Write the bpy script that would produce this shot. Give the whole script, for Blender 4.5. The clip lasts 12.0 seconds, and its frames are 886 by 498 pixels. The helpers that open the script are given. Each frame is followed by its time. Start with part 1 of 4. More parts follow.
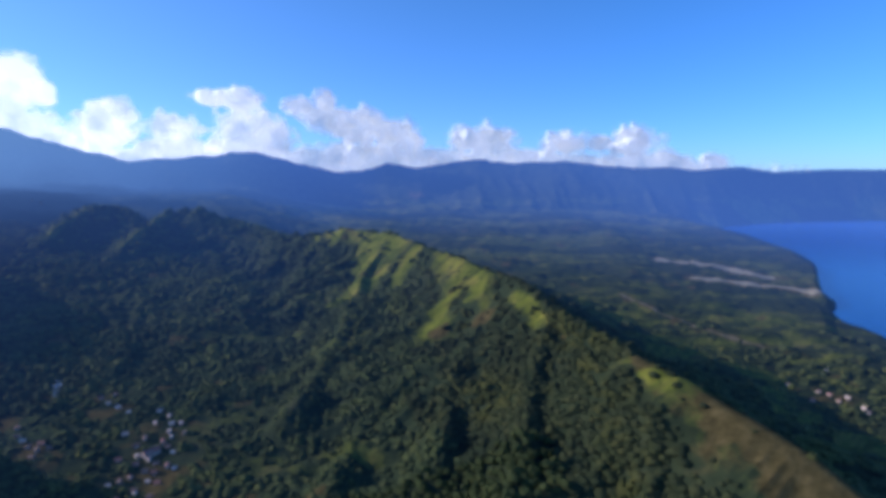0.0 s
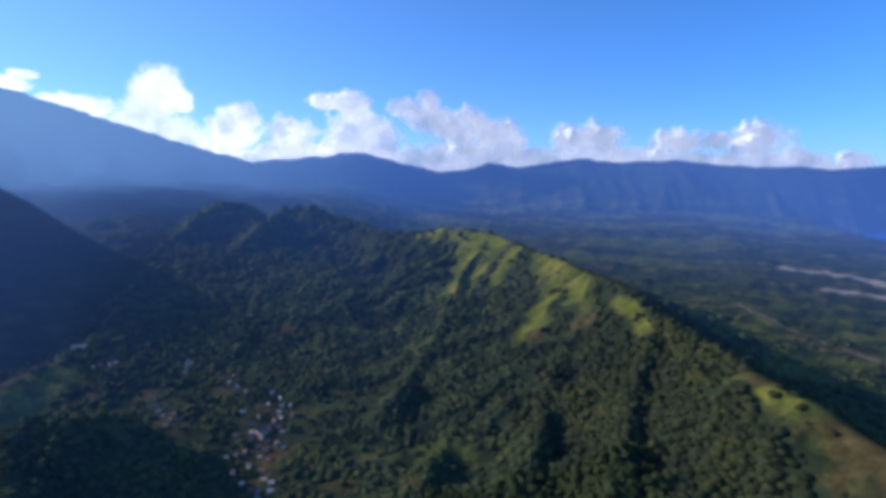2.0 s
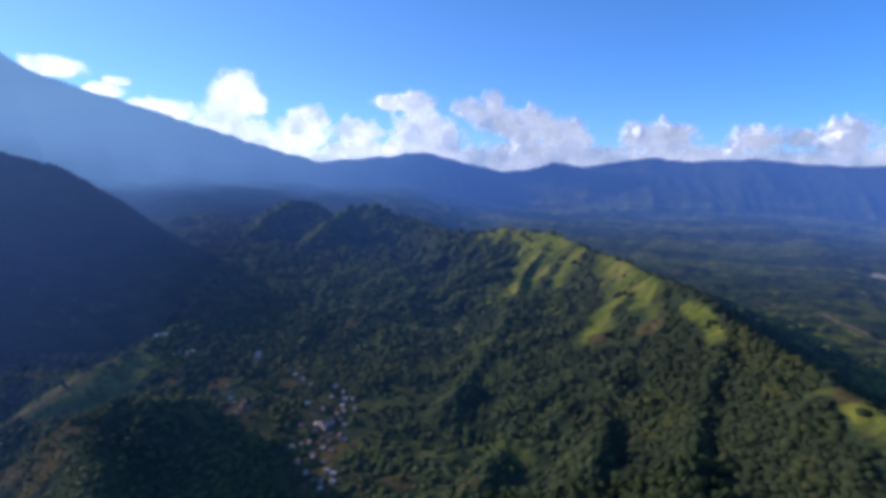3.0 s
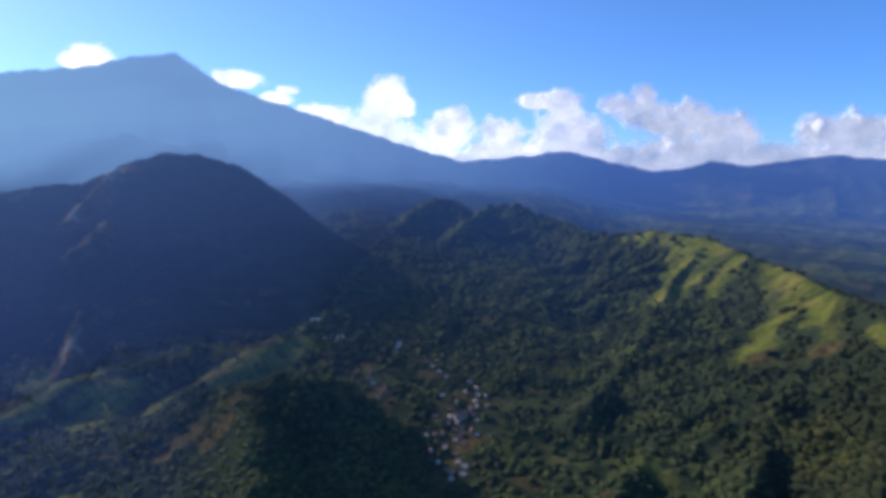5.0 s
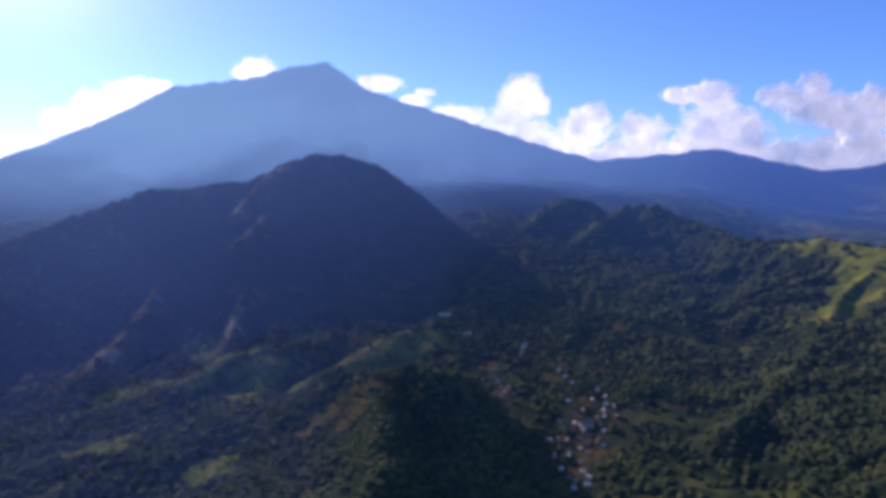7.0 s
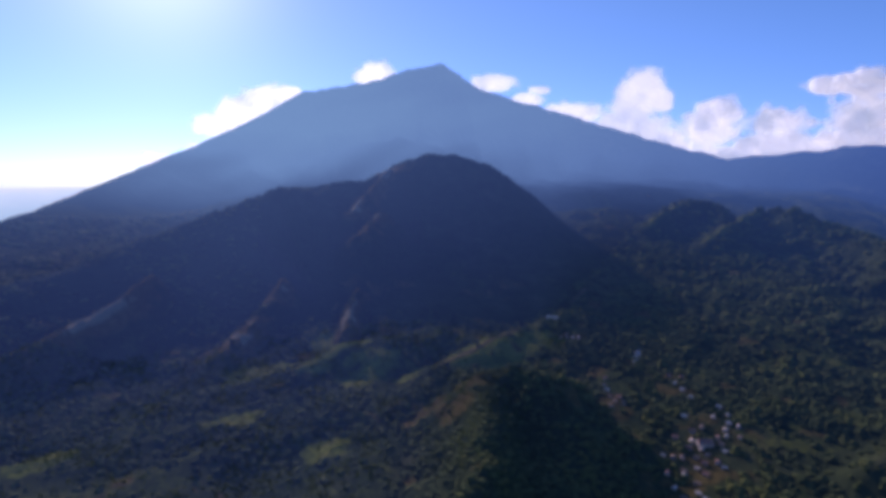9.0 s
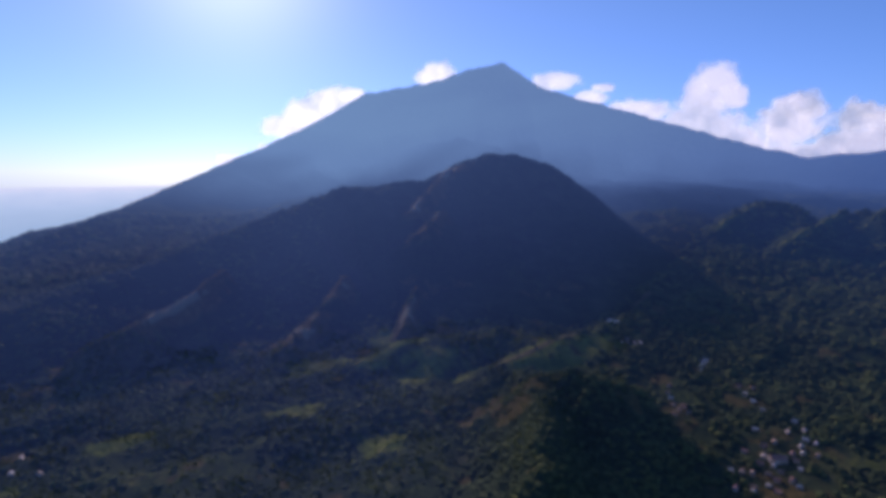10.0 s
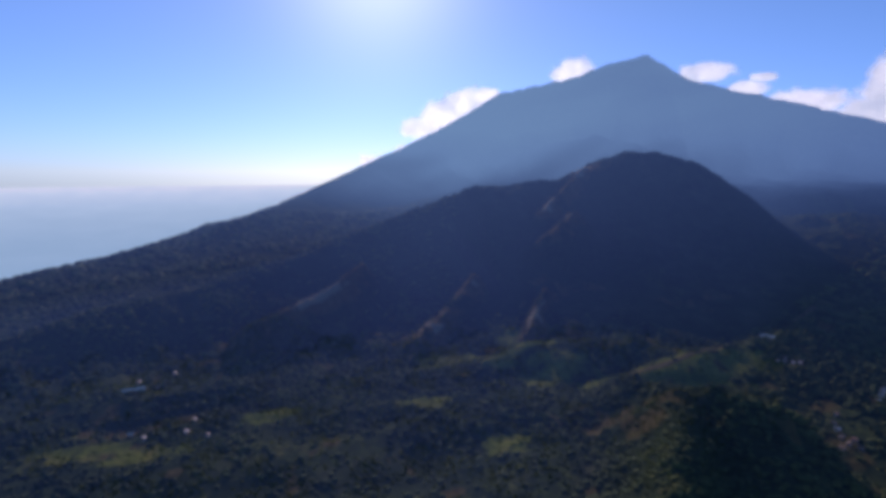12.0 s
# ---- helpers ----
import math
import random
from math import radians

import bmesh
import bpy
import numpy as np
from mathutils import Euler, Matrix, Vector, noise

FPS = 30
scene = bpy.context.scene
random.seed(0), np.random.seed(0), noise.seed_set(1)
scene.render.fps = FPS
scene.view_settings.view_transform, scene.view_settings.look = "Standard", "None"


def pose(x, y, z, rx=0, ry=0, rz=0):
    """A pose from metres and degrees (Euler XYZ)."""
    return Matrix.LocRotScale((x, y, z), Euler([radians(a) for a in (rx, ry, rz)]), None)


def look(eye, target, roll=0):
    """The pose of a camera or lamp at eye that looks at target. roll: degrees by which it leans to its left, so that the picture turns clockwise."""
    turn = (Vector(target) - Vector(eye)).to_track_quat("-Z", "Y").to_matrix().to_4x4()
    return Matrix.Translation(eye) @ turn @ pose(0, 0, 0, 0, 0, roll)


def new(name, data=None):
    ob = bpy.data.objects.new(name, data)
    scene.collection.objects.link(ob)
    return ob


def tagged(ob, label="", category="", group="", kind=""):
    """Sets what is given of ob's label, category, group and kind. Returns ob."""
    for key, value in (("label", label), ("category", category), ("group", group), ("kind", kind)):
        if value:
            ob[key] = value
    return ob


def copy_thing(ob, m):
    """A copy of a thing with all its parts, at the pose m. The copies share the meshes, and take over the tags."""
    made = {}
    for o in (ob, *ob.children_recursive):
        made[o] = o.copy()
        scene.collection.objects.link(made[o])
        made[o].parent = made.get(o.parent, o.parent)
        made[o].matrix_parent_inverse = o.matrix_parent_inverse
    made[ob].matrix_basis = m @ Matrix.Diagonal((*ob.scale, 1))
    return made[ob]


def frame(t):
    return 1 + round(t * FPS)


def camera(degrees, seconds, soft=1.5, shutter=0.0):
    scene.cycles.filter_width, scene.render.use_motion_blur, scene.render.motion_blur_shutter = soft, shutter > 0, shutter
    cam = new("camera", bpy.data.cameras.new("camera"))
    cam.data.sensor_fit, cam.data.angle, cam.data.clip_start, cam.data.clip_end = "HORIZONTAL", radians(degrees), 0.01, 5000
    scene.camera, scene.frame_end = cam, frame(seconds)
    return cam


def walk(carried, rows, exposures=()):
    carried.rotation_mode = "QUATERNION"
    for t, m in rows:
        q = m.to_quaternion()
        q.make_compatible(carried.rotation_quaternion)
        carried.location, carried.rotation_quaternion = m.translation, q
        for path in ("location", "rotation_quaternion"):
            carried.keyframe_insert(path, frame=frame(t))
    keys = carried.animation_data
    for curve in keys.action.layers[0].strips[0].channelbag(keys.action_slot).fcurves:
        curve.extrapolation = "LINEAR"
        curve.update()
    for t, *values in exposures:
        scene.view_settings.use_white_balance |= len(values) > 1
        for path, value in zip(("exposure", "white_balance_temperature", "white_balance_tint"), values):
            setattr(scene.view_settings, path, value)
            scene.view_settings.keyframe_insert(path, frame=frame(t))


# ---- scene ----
cam = camera(78.75, 12.0, soft=4.8)
EYE = 380.0
# seconds, heading to the left, tilt, roll
TURNS = [
    (0.0, 0.01, -7.59, -0.14),
    (0.5, 2.79, -7.58, -0.12),
    (1.0, 5.04, -7.59, -0.09),
    (1.5, 7.65, -7.59, -0.06),
    (2.0, 10.59, -7.60, -0.02),
    (2.5, 13.94, -7.61, 0.01),
    (3.0, 17.19, -7.63, 0.04),
    (5.0, 31.91, -7.71, 0.17),
    (5.5, 35.63, -7.74, 0.20),
    (6.0, 39.09, -7.77, 0.22),
    (6.5, 42.61, -7.80, 0.24),
    (7.0, 45.67, -7.83, 0.26),
    (9.0, 57.27, -7.95, 0.27),
    (9.5, 60.44, -7.98, 0.26),
    (10.0, 63.51, -8.00, 0.24),
    (10.5, 66.69, -8.03, 0.21),
    (11.0, 69.91, -8.06, 0.18),
    (11.5, 73.71, -8.08, 0.13),
    (12.0, 77.37, -8.11, 0.08),
]
rows = [(t, pose(0, 0, EYE, 90 + tilt, 0, yaw) @ pose(0, 0, 0, 0, 0, roll)) for t, yaw, tilt, roll in TURNS]
walk(cam, rows, exposures=[(0.0, 0.04, 5600, 21), (3.0, 0.04, 5780, 22), (5.0, 0.05, 5980, 23), (6.0, 0.0, 6000, 27), (7.0, -0.03, 6000, 39), (9.0, -0.33, 6100, 38), (12.0, -0.56, 6230, 34)])

# ---------------------------------------------------------------- light
SUN_AZ, SUN_EL = 84.0, 21.5     # degrees to the left of +y, and up

world = bpy.data.worlds.new("sky")
scene.world = world
world.use_nodes = True
wn, wl = world.node_tree.nodes, world.node_tree.links
sky = wn.new("ShaderNodeTexSky")
sky.sky_type = "NISHITA"
sky.sun_disc = False
sky.sun_elevation = radians(SUN_EL)
sky.sun_rotation = radians(-SUN_AZ)
sky.altitude = 400
sky.air_density, sky.dust_density, sky.ozone_density = 1.0, 0.18, 4.0
wn["Background"].inputs["Strength"].default_value = 0.15
# the air is bluer than the sky model's low sun makes it, above all near the horizon
way = wn.new("ShaderNodeSeparateXYZ")
wl.new(wn.new("ShaderNodeTexCoord").outputs["Generated"], way.inputs[0])
level = wn.new("ShaderNodeMath")
level.operation = "ABSOLUTE"
wl.new(way.outputs["Z"], level.inputs[0])
near_level = wn.new("ShaderNodeMapRange")
wl.new(level.outputs[0], near_level.inputs[0])
for slot, value in enumerate((0.0, 0.3, 1.0, 0.0)):
    near_level.inputs[slot + 1].default_value = value
tint = wn.new("ShaderNodeMix")
tint.data_type = "RGBA"
tint.inputs[6].default_value, tint.inputs[7].default_value = (0.77, 1.0, 1.14, 1), (0.80, 0.94, 1.30, 1)
wl.new(near_level.outputs[0], tint.inputs[0])
blued = wn.new("ShaderNodeMix")
blued.data_type, blued.blend_type = "RGBA", "MULTIPLY"
blued.inputs[0].default_value = 1.0
wl.new(sky.outputs["Color"], blued.inputs[6])
wl.new(tint.outputs[2], blued.inputs[7])
# away from the sun the sky is deeper and darker
facing = wn.new("ShaderNodeVectorMath")
facing.operation = "DOT_PRODUCT"
wl.new(way.inputs[0].links[0].from_socket, facing.inputs[0])
facing.inputs[1].default_value = (-math.sin(radians(SUN_AZ)), math.cos(radians(SUN_AZ)), 0)
averted = wn.new("ShaderNodeMapRange")
wl.new(facing.outputs["Value"], averted.inputs[0])
for slot, value in enumerate((0.92, -0.25, 0.0, 1.0)):
    averted.inputs[slot + 1].default_value = value
depth_tint = wn.new("ShaderNodeMix")
depth_tint.data_type = "RGBA"
depth_tint.inputs[6].default_value, depth_tint.inputs[7].default_value = (1.0, 0.92, 0.94, 1), (0.62, 0.87, 1.04, 1)
wl.new(averted.outputs[0], depth_tint.inputs[0])
deeper = wn.new("ShaderNodeMix")
deeper.data_type, deeper.blend_type = "RGBA", "MULTIPLY"
deeper.inputs[0].default_value = 1.0
wl.new(blued.outputs[2], deeper.inputs[6])
wl.new(depth_tint.outputs[2], deeper.inputs[7])
# low in the sunward sky the haze takes some of the glare away
toward = wn.new("ShaderNodeMath")
toward.operation = "SUBTRACT"
toward.inputs[0].default_value = 1.0
wl.new(averted.outputs[0], toward.inputs[1])
low_sun = wn.new("ShaderNodeMath")
low_sun.operation = "MULTIPLY"
wl.new(toward.outputs[0], low_sun.inputs[0])
wl.new(near_level.outputs[0], low_sun.inputs[1])
veiled = wn.new("ShaderNodeMix")
veiled.data_type, veiled.blend_type = "RGBA", "MULTIPLY"
veiled.inputs[7].default_value = (0.66, 0.90, 1.0, 1)
wl.new(low_sun.outputs[0], veiled.inputs[0])
wl.new(deeper.outputs[2], veiled.inputs[6])
# the bright aureole round the sun
to_disc = wn.new("ShaderNodeVectorMath")
to_disc.operation = "DOT_PRODUCT"
wl.new(way.inputs[0].links[0].from_socket, to_disc.inputs[0])
to_disc.inputs[1].default_value = (-math.sin(radians(SUN_AZ)) * math.cos(radians(SUN_EL)), math.cos(radians(SUN_AZ)) * math.cos(radians(SUN_EL)), math.sin(radians(SUN_EL)))
near_disc = wn.new("ShaderNodeMath")
near_disc.operation = "MAXIMUM"
wl.new(to_disc.outputs["Value"], near_disc.inputs[0])
near_disc.inputs[1].default_value = 0.0
halo = wn.new("ShaderNodeMath")
halo.operation = "POWER"
wl.new(near_disc.outputs[0], halo.inputs[0])
halo.inputs[1].default_value = 110.0
aureole = wn.new("ShaderNodeMix")
aureole.data_type, aureole.blend_type, aureole.clamp_result = "RGBA", "ADD", False
aureole.inputs[7].default_value = (4.0, 4.0, 3.6, 1)
wl.new(halo.outputs[0], aureole.inputs[0])
wl.new(veiled.outputs[2], aureole.inputs[6])
wl.new(aureole.outputs[2], wn["Background"].inputs["Color"])

sun_data = bpy.data.lights.new("sun", "SUN")
sun_data.energy, sun_data.angle, sun_data.color = 3.3, radians(0.6), (1.0, 0.93, 0.8)
sun = new("sun", sun_data)
to_sun = Vector((-math.sin(radians(SUN_AZ)) * math.cos(radians(SUN_EL)),
                 math.cos(radians(SUN_AZ)) * math.cos(radians(SUN_EL)), math.sin(radians(SUN_EL))))
sun.matrix_world = look(to_sun * 2000, (0, 0, 0))


# ---------------------------------------------------------------- materials
def material(name):
    m = bpy.data.materials.new(name)
    m.use_nodes = True
    return m, m.node_tree.nodes, m.node_tree.links, m.node_tree.nodes["Principled BSDF"]


def noise_node(nodes, links, scale, detail=6.0, rough=0.6, coord=None):
    n = nodes.new("ShaderNodeTexNoise")
    n.inputs["Scale"].default_value, n.inputs["Detail"].default_value, n.inputs["Roughness"].default_value = scale, detail, rough
    if coord is None:
        coord = nodes.new("ShaderNodeTexCoord").outputs["Object"]
    links.new(coord, n.inputs["Vector"])
    return n


def ramp(nodes, links, source, stops):
    r = nodes.new("ShaderNodeValToRGB")
    links.new(source, r.inputs["Fac"])
    e = r.color_ramp.elements
    while len(e) < len(stops):
        e.new(0.5)
    for k, (p, c) in zip(e, stops):
        k.position, k.color = p, (*c, 1) if len(c) == 3 else c
    return r


def mixed(nodes, links, fac, a, b):
    m = nodes.new("ShaderNodeMix")
    m.data_type = "RGBA"
    if isinstance(fac, float):
        m.inputs[0].default_value = fac
    else:
        links.new(fac, m.inputs[0])
    for sock, v in ((m.inputs[6], a), (m.inputs[7], b)):
        if isinstance(v, tuple):
            sock.default_value = (*v, 1)
        else:
            links.new(v, sock)
    return m.outputs[2]


def scaled(nodes, links, value, lo, hi, a=0.0, b=1.0):
    m = nodes.new("ShaderNodeMapRange")
    links.new(value, m.inputs[0])
    for k, v in enumerate((lo, hi, a, b)):
        m.inputs[k + 1].default_value = v
    return m.outputs[0]


def emit_haze(n, l, p, coord, away, sunny, share=1.0):
    """Paints distance haze into a surface's emission, paler towards the sun."""
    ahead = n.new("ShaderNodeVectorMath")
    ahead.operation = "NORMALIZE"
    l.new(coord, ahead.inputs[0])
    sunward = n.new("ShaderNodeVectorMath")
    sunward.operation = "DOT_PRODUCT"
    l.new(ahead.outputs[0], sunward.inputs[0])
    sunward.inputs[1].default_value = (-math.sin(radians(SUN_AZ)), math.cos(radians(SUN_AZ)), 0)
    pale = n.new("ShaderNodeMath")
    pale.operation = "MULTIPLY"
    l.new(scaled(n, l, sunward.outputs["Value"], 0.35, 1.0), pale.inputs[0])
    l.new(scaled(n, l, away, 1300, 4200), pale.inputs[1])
    near = mixed(n, l, scaled(n, l, sunward.outputs["Value"], 0.5, 1.0), AIR_BLUE, AIR_SUNWARD)
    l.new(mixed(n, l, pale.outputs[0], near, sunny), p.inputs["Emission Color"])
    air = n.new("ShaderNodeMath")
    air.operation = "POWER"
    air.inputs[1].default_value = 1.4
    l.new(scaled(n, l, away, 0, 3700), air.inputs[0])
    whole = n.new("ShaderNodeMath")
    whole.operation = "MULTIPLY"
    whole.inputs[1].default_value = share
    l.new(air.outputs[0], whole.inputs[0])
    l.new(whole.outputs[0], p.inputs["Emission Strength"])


def make_land(name):
    """Forest floor, grass, dry grass and bare fields by the land's own cover values."""
    m, n, l, p = material(name)
    coord = n.new("ShaderNodeTexCoord").outputs["Object"]
    big = noise_node(n, l, 0.004, 5, 0.6, coord)
    mid = noise_node(n, l, 0.02, 6, 0.65, coord)
    fine = noise_node(n, l, 0.11, 6, 0.7, coord)
    forest = ramp(n, l, fine.outputs["Fac"], [(0.3, (0.026, 0.036, 0.016)), (0.5, (0.040, 0.053, 0.023)), (0.7, (0.062, 0.074, 0.030))])
    scrub = ramp(n, l, mid.outputs["Fac"], [(0.35, (0.032, 0.041, 0.018)), (0.55, (0.050, 0.060, 0.026)), (0.7, (0.080, 0.078, 0.037))])
    woods = mixed(n, l, scaled(n, l, big.outputs["Fac"], 0.42, 0.62), forest.outputs[0], scrub.outputs[0])
    grass = ramp(n, l, mid.outputs["Fac"], [(0.3, (0.065, 0.085, 0.016)), (0.5, (0.19, 0.195, 0.026)), (0.68, (0.30, 0.24, 0.050))])
    dry = ramp(n, l, fine.outputs["Fac"], [(0.3, (0.050, 0.040, 0.015)), (0.5, (0.095, 0.072, 0.026)), (0.7, (0.16, 0.118, 0.045))])
    g = n.new("ShaderNodeAttribute")
    g.attribute_name = "grass"
    d = n.new("ShaderNodeAttribute")
    d.attribute_name = "dry"
    edge = n.new("ShaderNodeMath")
    edge.operation = "ADD"
    l.new(g.outputs["Fac"], edge.inputs[0])
    l.new(scaled(n, l, fine.outputs["Fac"], 0.3, 0.7, -0.25, 0.25), edge.inputs[1])
    edge2 = n.new("ShaderNodeMath")
    edge2.operation = "ADD"
    l.new(d.outputs["Fac"], edge2.inputs[0])
    l.new(scaled(n, l, mid.outputs["Fac"], 0.3, 0.7, -0.3, 0.3), edge2.inputs[1])
    c = mixed(n, l, scaled(n, l, edge.outputs[0], 0.3, 0.95), woods, grass.outputs[0])
    c = mixed(n, l, scaled(n, l, edge2.outputs[0], 0.4, 0.65), c, dry.outputs[0])
    c = mixed(n, l, scaled(n, l, d.outputs["Fac"], 0.94, 1.1), c, (0.33, 0.27, 0.165))
    l.new(c, p.inputs["Base Color"])
    p.inputs["Roughness"].default_value = 0.95
    p.inputs["Specular IOR Level"].default_value = 0.0
    bump = n.new("ShaderNodeBump")
    bump.inputs["Strength"].default_value, bump.inputs["Distance"].default_value = 0.5, 4.0
    l.new(fine.outputs["Fac"], bump.inputs["Height"])
    l.new(bump.outputs[0], p.inputs["Normal"])
    # distance haze is painted onto the land as emission
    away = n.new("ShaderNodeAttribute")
    away.attribute_name = "painted_haze"
    emit_haze(n, l, p, coord, away.outputs["Fac"], AIR_PALE)
    return m


# emission colours of the painted haze: plain, sunward, far sunward
AIR_BLUE, AIR_SUNWARD, AIR_PALE = (0.050, 0.115, 0.345), (0.064, 0.112, 0.355), (0.19, 0.37, 0.58)
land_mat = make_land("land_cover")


def make_water():
    m, n, l, p = material("sea_water")
    a = noise_node(n, l, 0.002, 4, 0.5)
    c = ramp(n, l, a.outputs["Fac"], [(0.3, (0.003, 0.056, 0.22)), (0.7, (0.006, 0.078, 0.27))])
    l.new(c.outputs[0], p.inputs["Base Color"])
    p.inputs["Roughness"].default_value = 0.18
    p.inputs["IOR"].default_value = 1.33
    w = noise_node(n, l, 0.05, 8, 0.7)
    b = n.new("ShaderNodeBump")
    b.inputs["Strength"].default_value, b.inputs["Distance"].default_value = 0.12, 2.0
    l.new(w.outputs["Fac"], b.inputs["Height"])
    l.new(b.outputs[0], p.inputs["Normal"])
    # haze over the water is painted as emission too
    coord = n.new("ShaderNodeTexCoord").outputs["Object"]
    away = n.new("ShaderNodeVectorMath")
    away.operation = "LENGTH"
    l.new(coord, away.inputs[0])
    emit_haze(n, l, p, coord, scaled(n, l, away.outputs["Value"], 1700, 5200, 0, 3300), (0.36, 0.58, 0.68), 0.85)
    return m


def make_cloud():
    m, n, l, p = material("cloud_glow")
    p.inputs["Base Color"].default_value = (0.70, 0.69, 0.66, 1)
    p.inputs["Roughness"].default_value = 1.0
    p.inputs["Specular IOR Level"].default_value = 0.0
    soft = n.new("ShaderNodeAttribute")
    soft.attribute_name = "thickness"
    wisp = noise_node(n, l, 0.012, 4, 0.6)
    # lit and shaded cloud tones are painted into the emission by noise
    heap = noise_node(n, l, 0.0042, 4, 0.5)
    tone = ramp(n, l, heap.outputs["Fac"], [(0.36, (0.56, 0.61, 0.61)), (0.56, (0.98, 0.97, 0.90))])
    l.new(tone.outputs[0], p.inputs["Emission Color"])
    # the painted glow grows towards the sun, in place of light shining through
    ahead = n.new("ShaderNodeVectorMath")
    ahead.operation = "NORMALIZE"
    l.new(n.new("ShaderNodeTexCoord").outputs["Object"], ahead.inputs[0])
    sunward = n.new("ShaderNodeVectorMath")
    sunward.operation = "DOT_PRODUCT"
    l.new(ahead.outputs[0], sunward.inputs[0])
    sunward.inputs[1].default_value = (-math.sin(radians(SUN_AZ)), math.cos(radians(SUN_AZ)), 0)
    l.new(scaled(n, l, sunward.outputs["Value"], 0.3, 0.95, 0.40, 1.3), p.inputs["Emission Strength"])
    add = n.new("ShaderNodeMath")
    add.operation = "ADD"
    l.new(soft.outputs["Fac"], add.inputs[0])
    l.new(scaled(n, l, wisp.outputs["Fac"], 0.3, 0.7, -0.09, 0.09), add.inputs[1])
    l.new(scaled(n, l, add.outputs[0], 0.0, 0.5), p.inputs["Alpha"])
    return m


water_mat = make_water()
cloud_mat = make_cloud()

# range from which the painted haze starts to glow, by azimuth
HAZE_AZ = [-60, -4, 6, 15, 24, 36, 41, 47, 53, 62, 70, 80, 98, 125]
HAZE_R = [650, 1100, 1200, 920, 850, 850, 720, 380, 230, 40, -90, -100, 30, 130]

# ---------------------------------------------------------------- the shape of the land


def polar(az, r):
    return -math.sin(radians(az)) * r, math.cos(radians(az)) * r


def lattice(ix, iy, seed):
    h = (ix.astype(np.int64) * 374761393 + iy.astype(np.int64) * 668265263 + seed * 1442695041) & 0xFFFFFFFF
    h = ((h ^ (h >> 13)) * 1274126177) & 0xFFFFFFFF
    return ((h ^ (h >> 16)) & 0xFFFF) / 65535.0


def value_noise(x, y, seed=0):
    ix, iy = np.floor(x), np.floor(y)
    fx, fy = x - ix, y - iy
    fx, fy = fx * fx * fx * (fx * (fx * 6 - 15) + 10), fy * fy * fy * (fy * (fy * 6 - 15) + 10)
    a, b = lattice(ix, iy, seed), lattice(ix + 1, iy, seed)
    c, d = lattice(ix, iy + 1, seed), lattice(ix + 1, iy + 1, seed)
    return (a + (b - a) * fx) * (1 - fy) + (c + (d - c) * fx) * fy


def fbm(x, y, octaves=5, seed=0, gain=0.5):
    total, amp, norm = 0.0, 1.0, 0.0
    for k in range(octaves):
        total = total + amp * (value_noise(x * 2**k + 17.3 * k, y * 2**k - 9.1 * k, seed + k) - 0.5)
        norm += amp
        amp *= gain
    return total / norm * 2


def ridged(x, y, octaves=3, seed=0):
    total, amp = 0.0, 1.0
    for k in range(octaves):
        total = total + amp * (1 - np.abs(2 * value_noise(x * 2**k, y * 2**k, seed + 7 * k) - 1))
        amp *= 0.5
    return total / 1.75


def along(points, x, y):
    """Distance to a crest line of (azimuth, range, height), the height of its nearest place, the way along it, and the side."""
    best = np.full(x.shape, 1e12)
    height, way, side = np.zeros(x.shape), np.zeros(x.shape), np.zeros(x.shape)
    gone = 0.0
    for (a0, r0, z0), (a1, r1, z1) in zip(points, points[1:]):
        x0, y0 = polar(a0, r0)
        x1, y1 = polar(a1, r1)
        dx, dy = x1 - x0, y1 - y0
        size = math.hypot(dx, dy)
        t = np.clip(((x - x0) * dx + (y - y0) * dy) / size**2, 0, 1)
        d = (x - x0 - t * dx) ** 2 + (y - y0 - t * dy) ** 2
        near = d < best
        best = np.where(near, d, best)
        height = np.where(near, z0 + (z1 - z0) * t, height)
        way = np.where(near, gone + t * size, way)
        side = np.where(near, np.sign(dx * (y - y0) - dy * (x - x0)), side)
        gone += size
    return np.sqrt(best), height, way, side


def above(el, r):
    """The height of what shows at that angle over the level from the eye, at a range."""
    return EYE + r * math.tan(radians(el))


def crest_of(rows_):
    return [(az, r, above(el, r)) for az, el, r in rows_]


FAR_CREST = crest_of([
    (117.35, -9.95, 2150), (109.44, -8.95, 2300), (102.99, -7.1, 2500), (100.02, -5.65, 2650), (92.73, -2.54, 3270), (85.61, 0.77, 3930),
    (78.35, 4.07, 4300), (75.55, 5.61, 4410), (71.62, 7.94, 4530), (65.37, 8.93, 4610), (61.35, 10.3, 4650), (57.42, 11.2, 4700),
    (55.58, 9.86, 4760), (53.84, 8.71, 4760), (50.38, 7.68, 4760), (42.54, 5.15, 4810), (37.4, 3.66, 4810), (30.55, 1.7, 4760)])
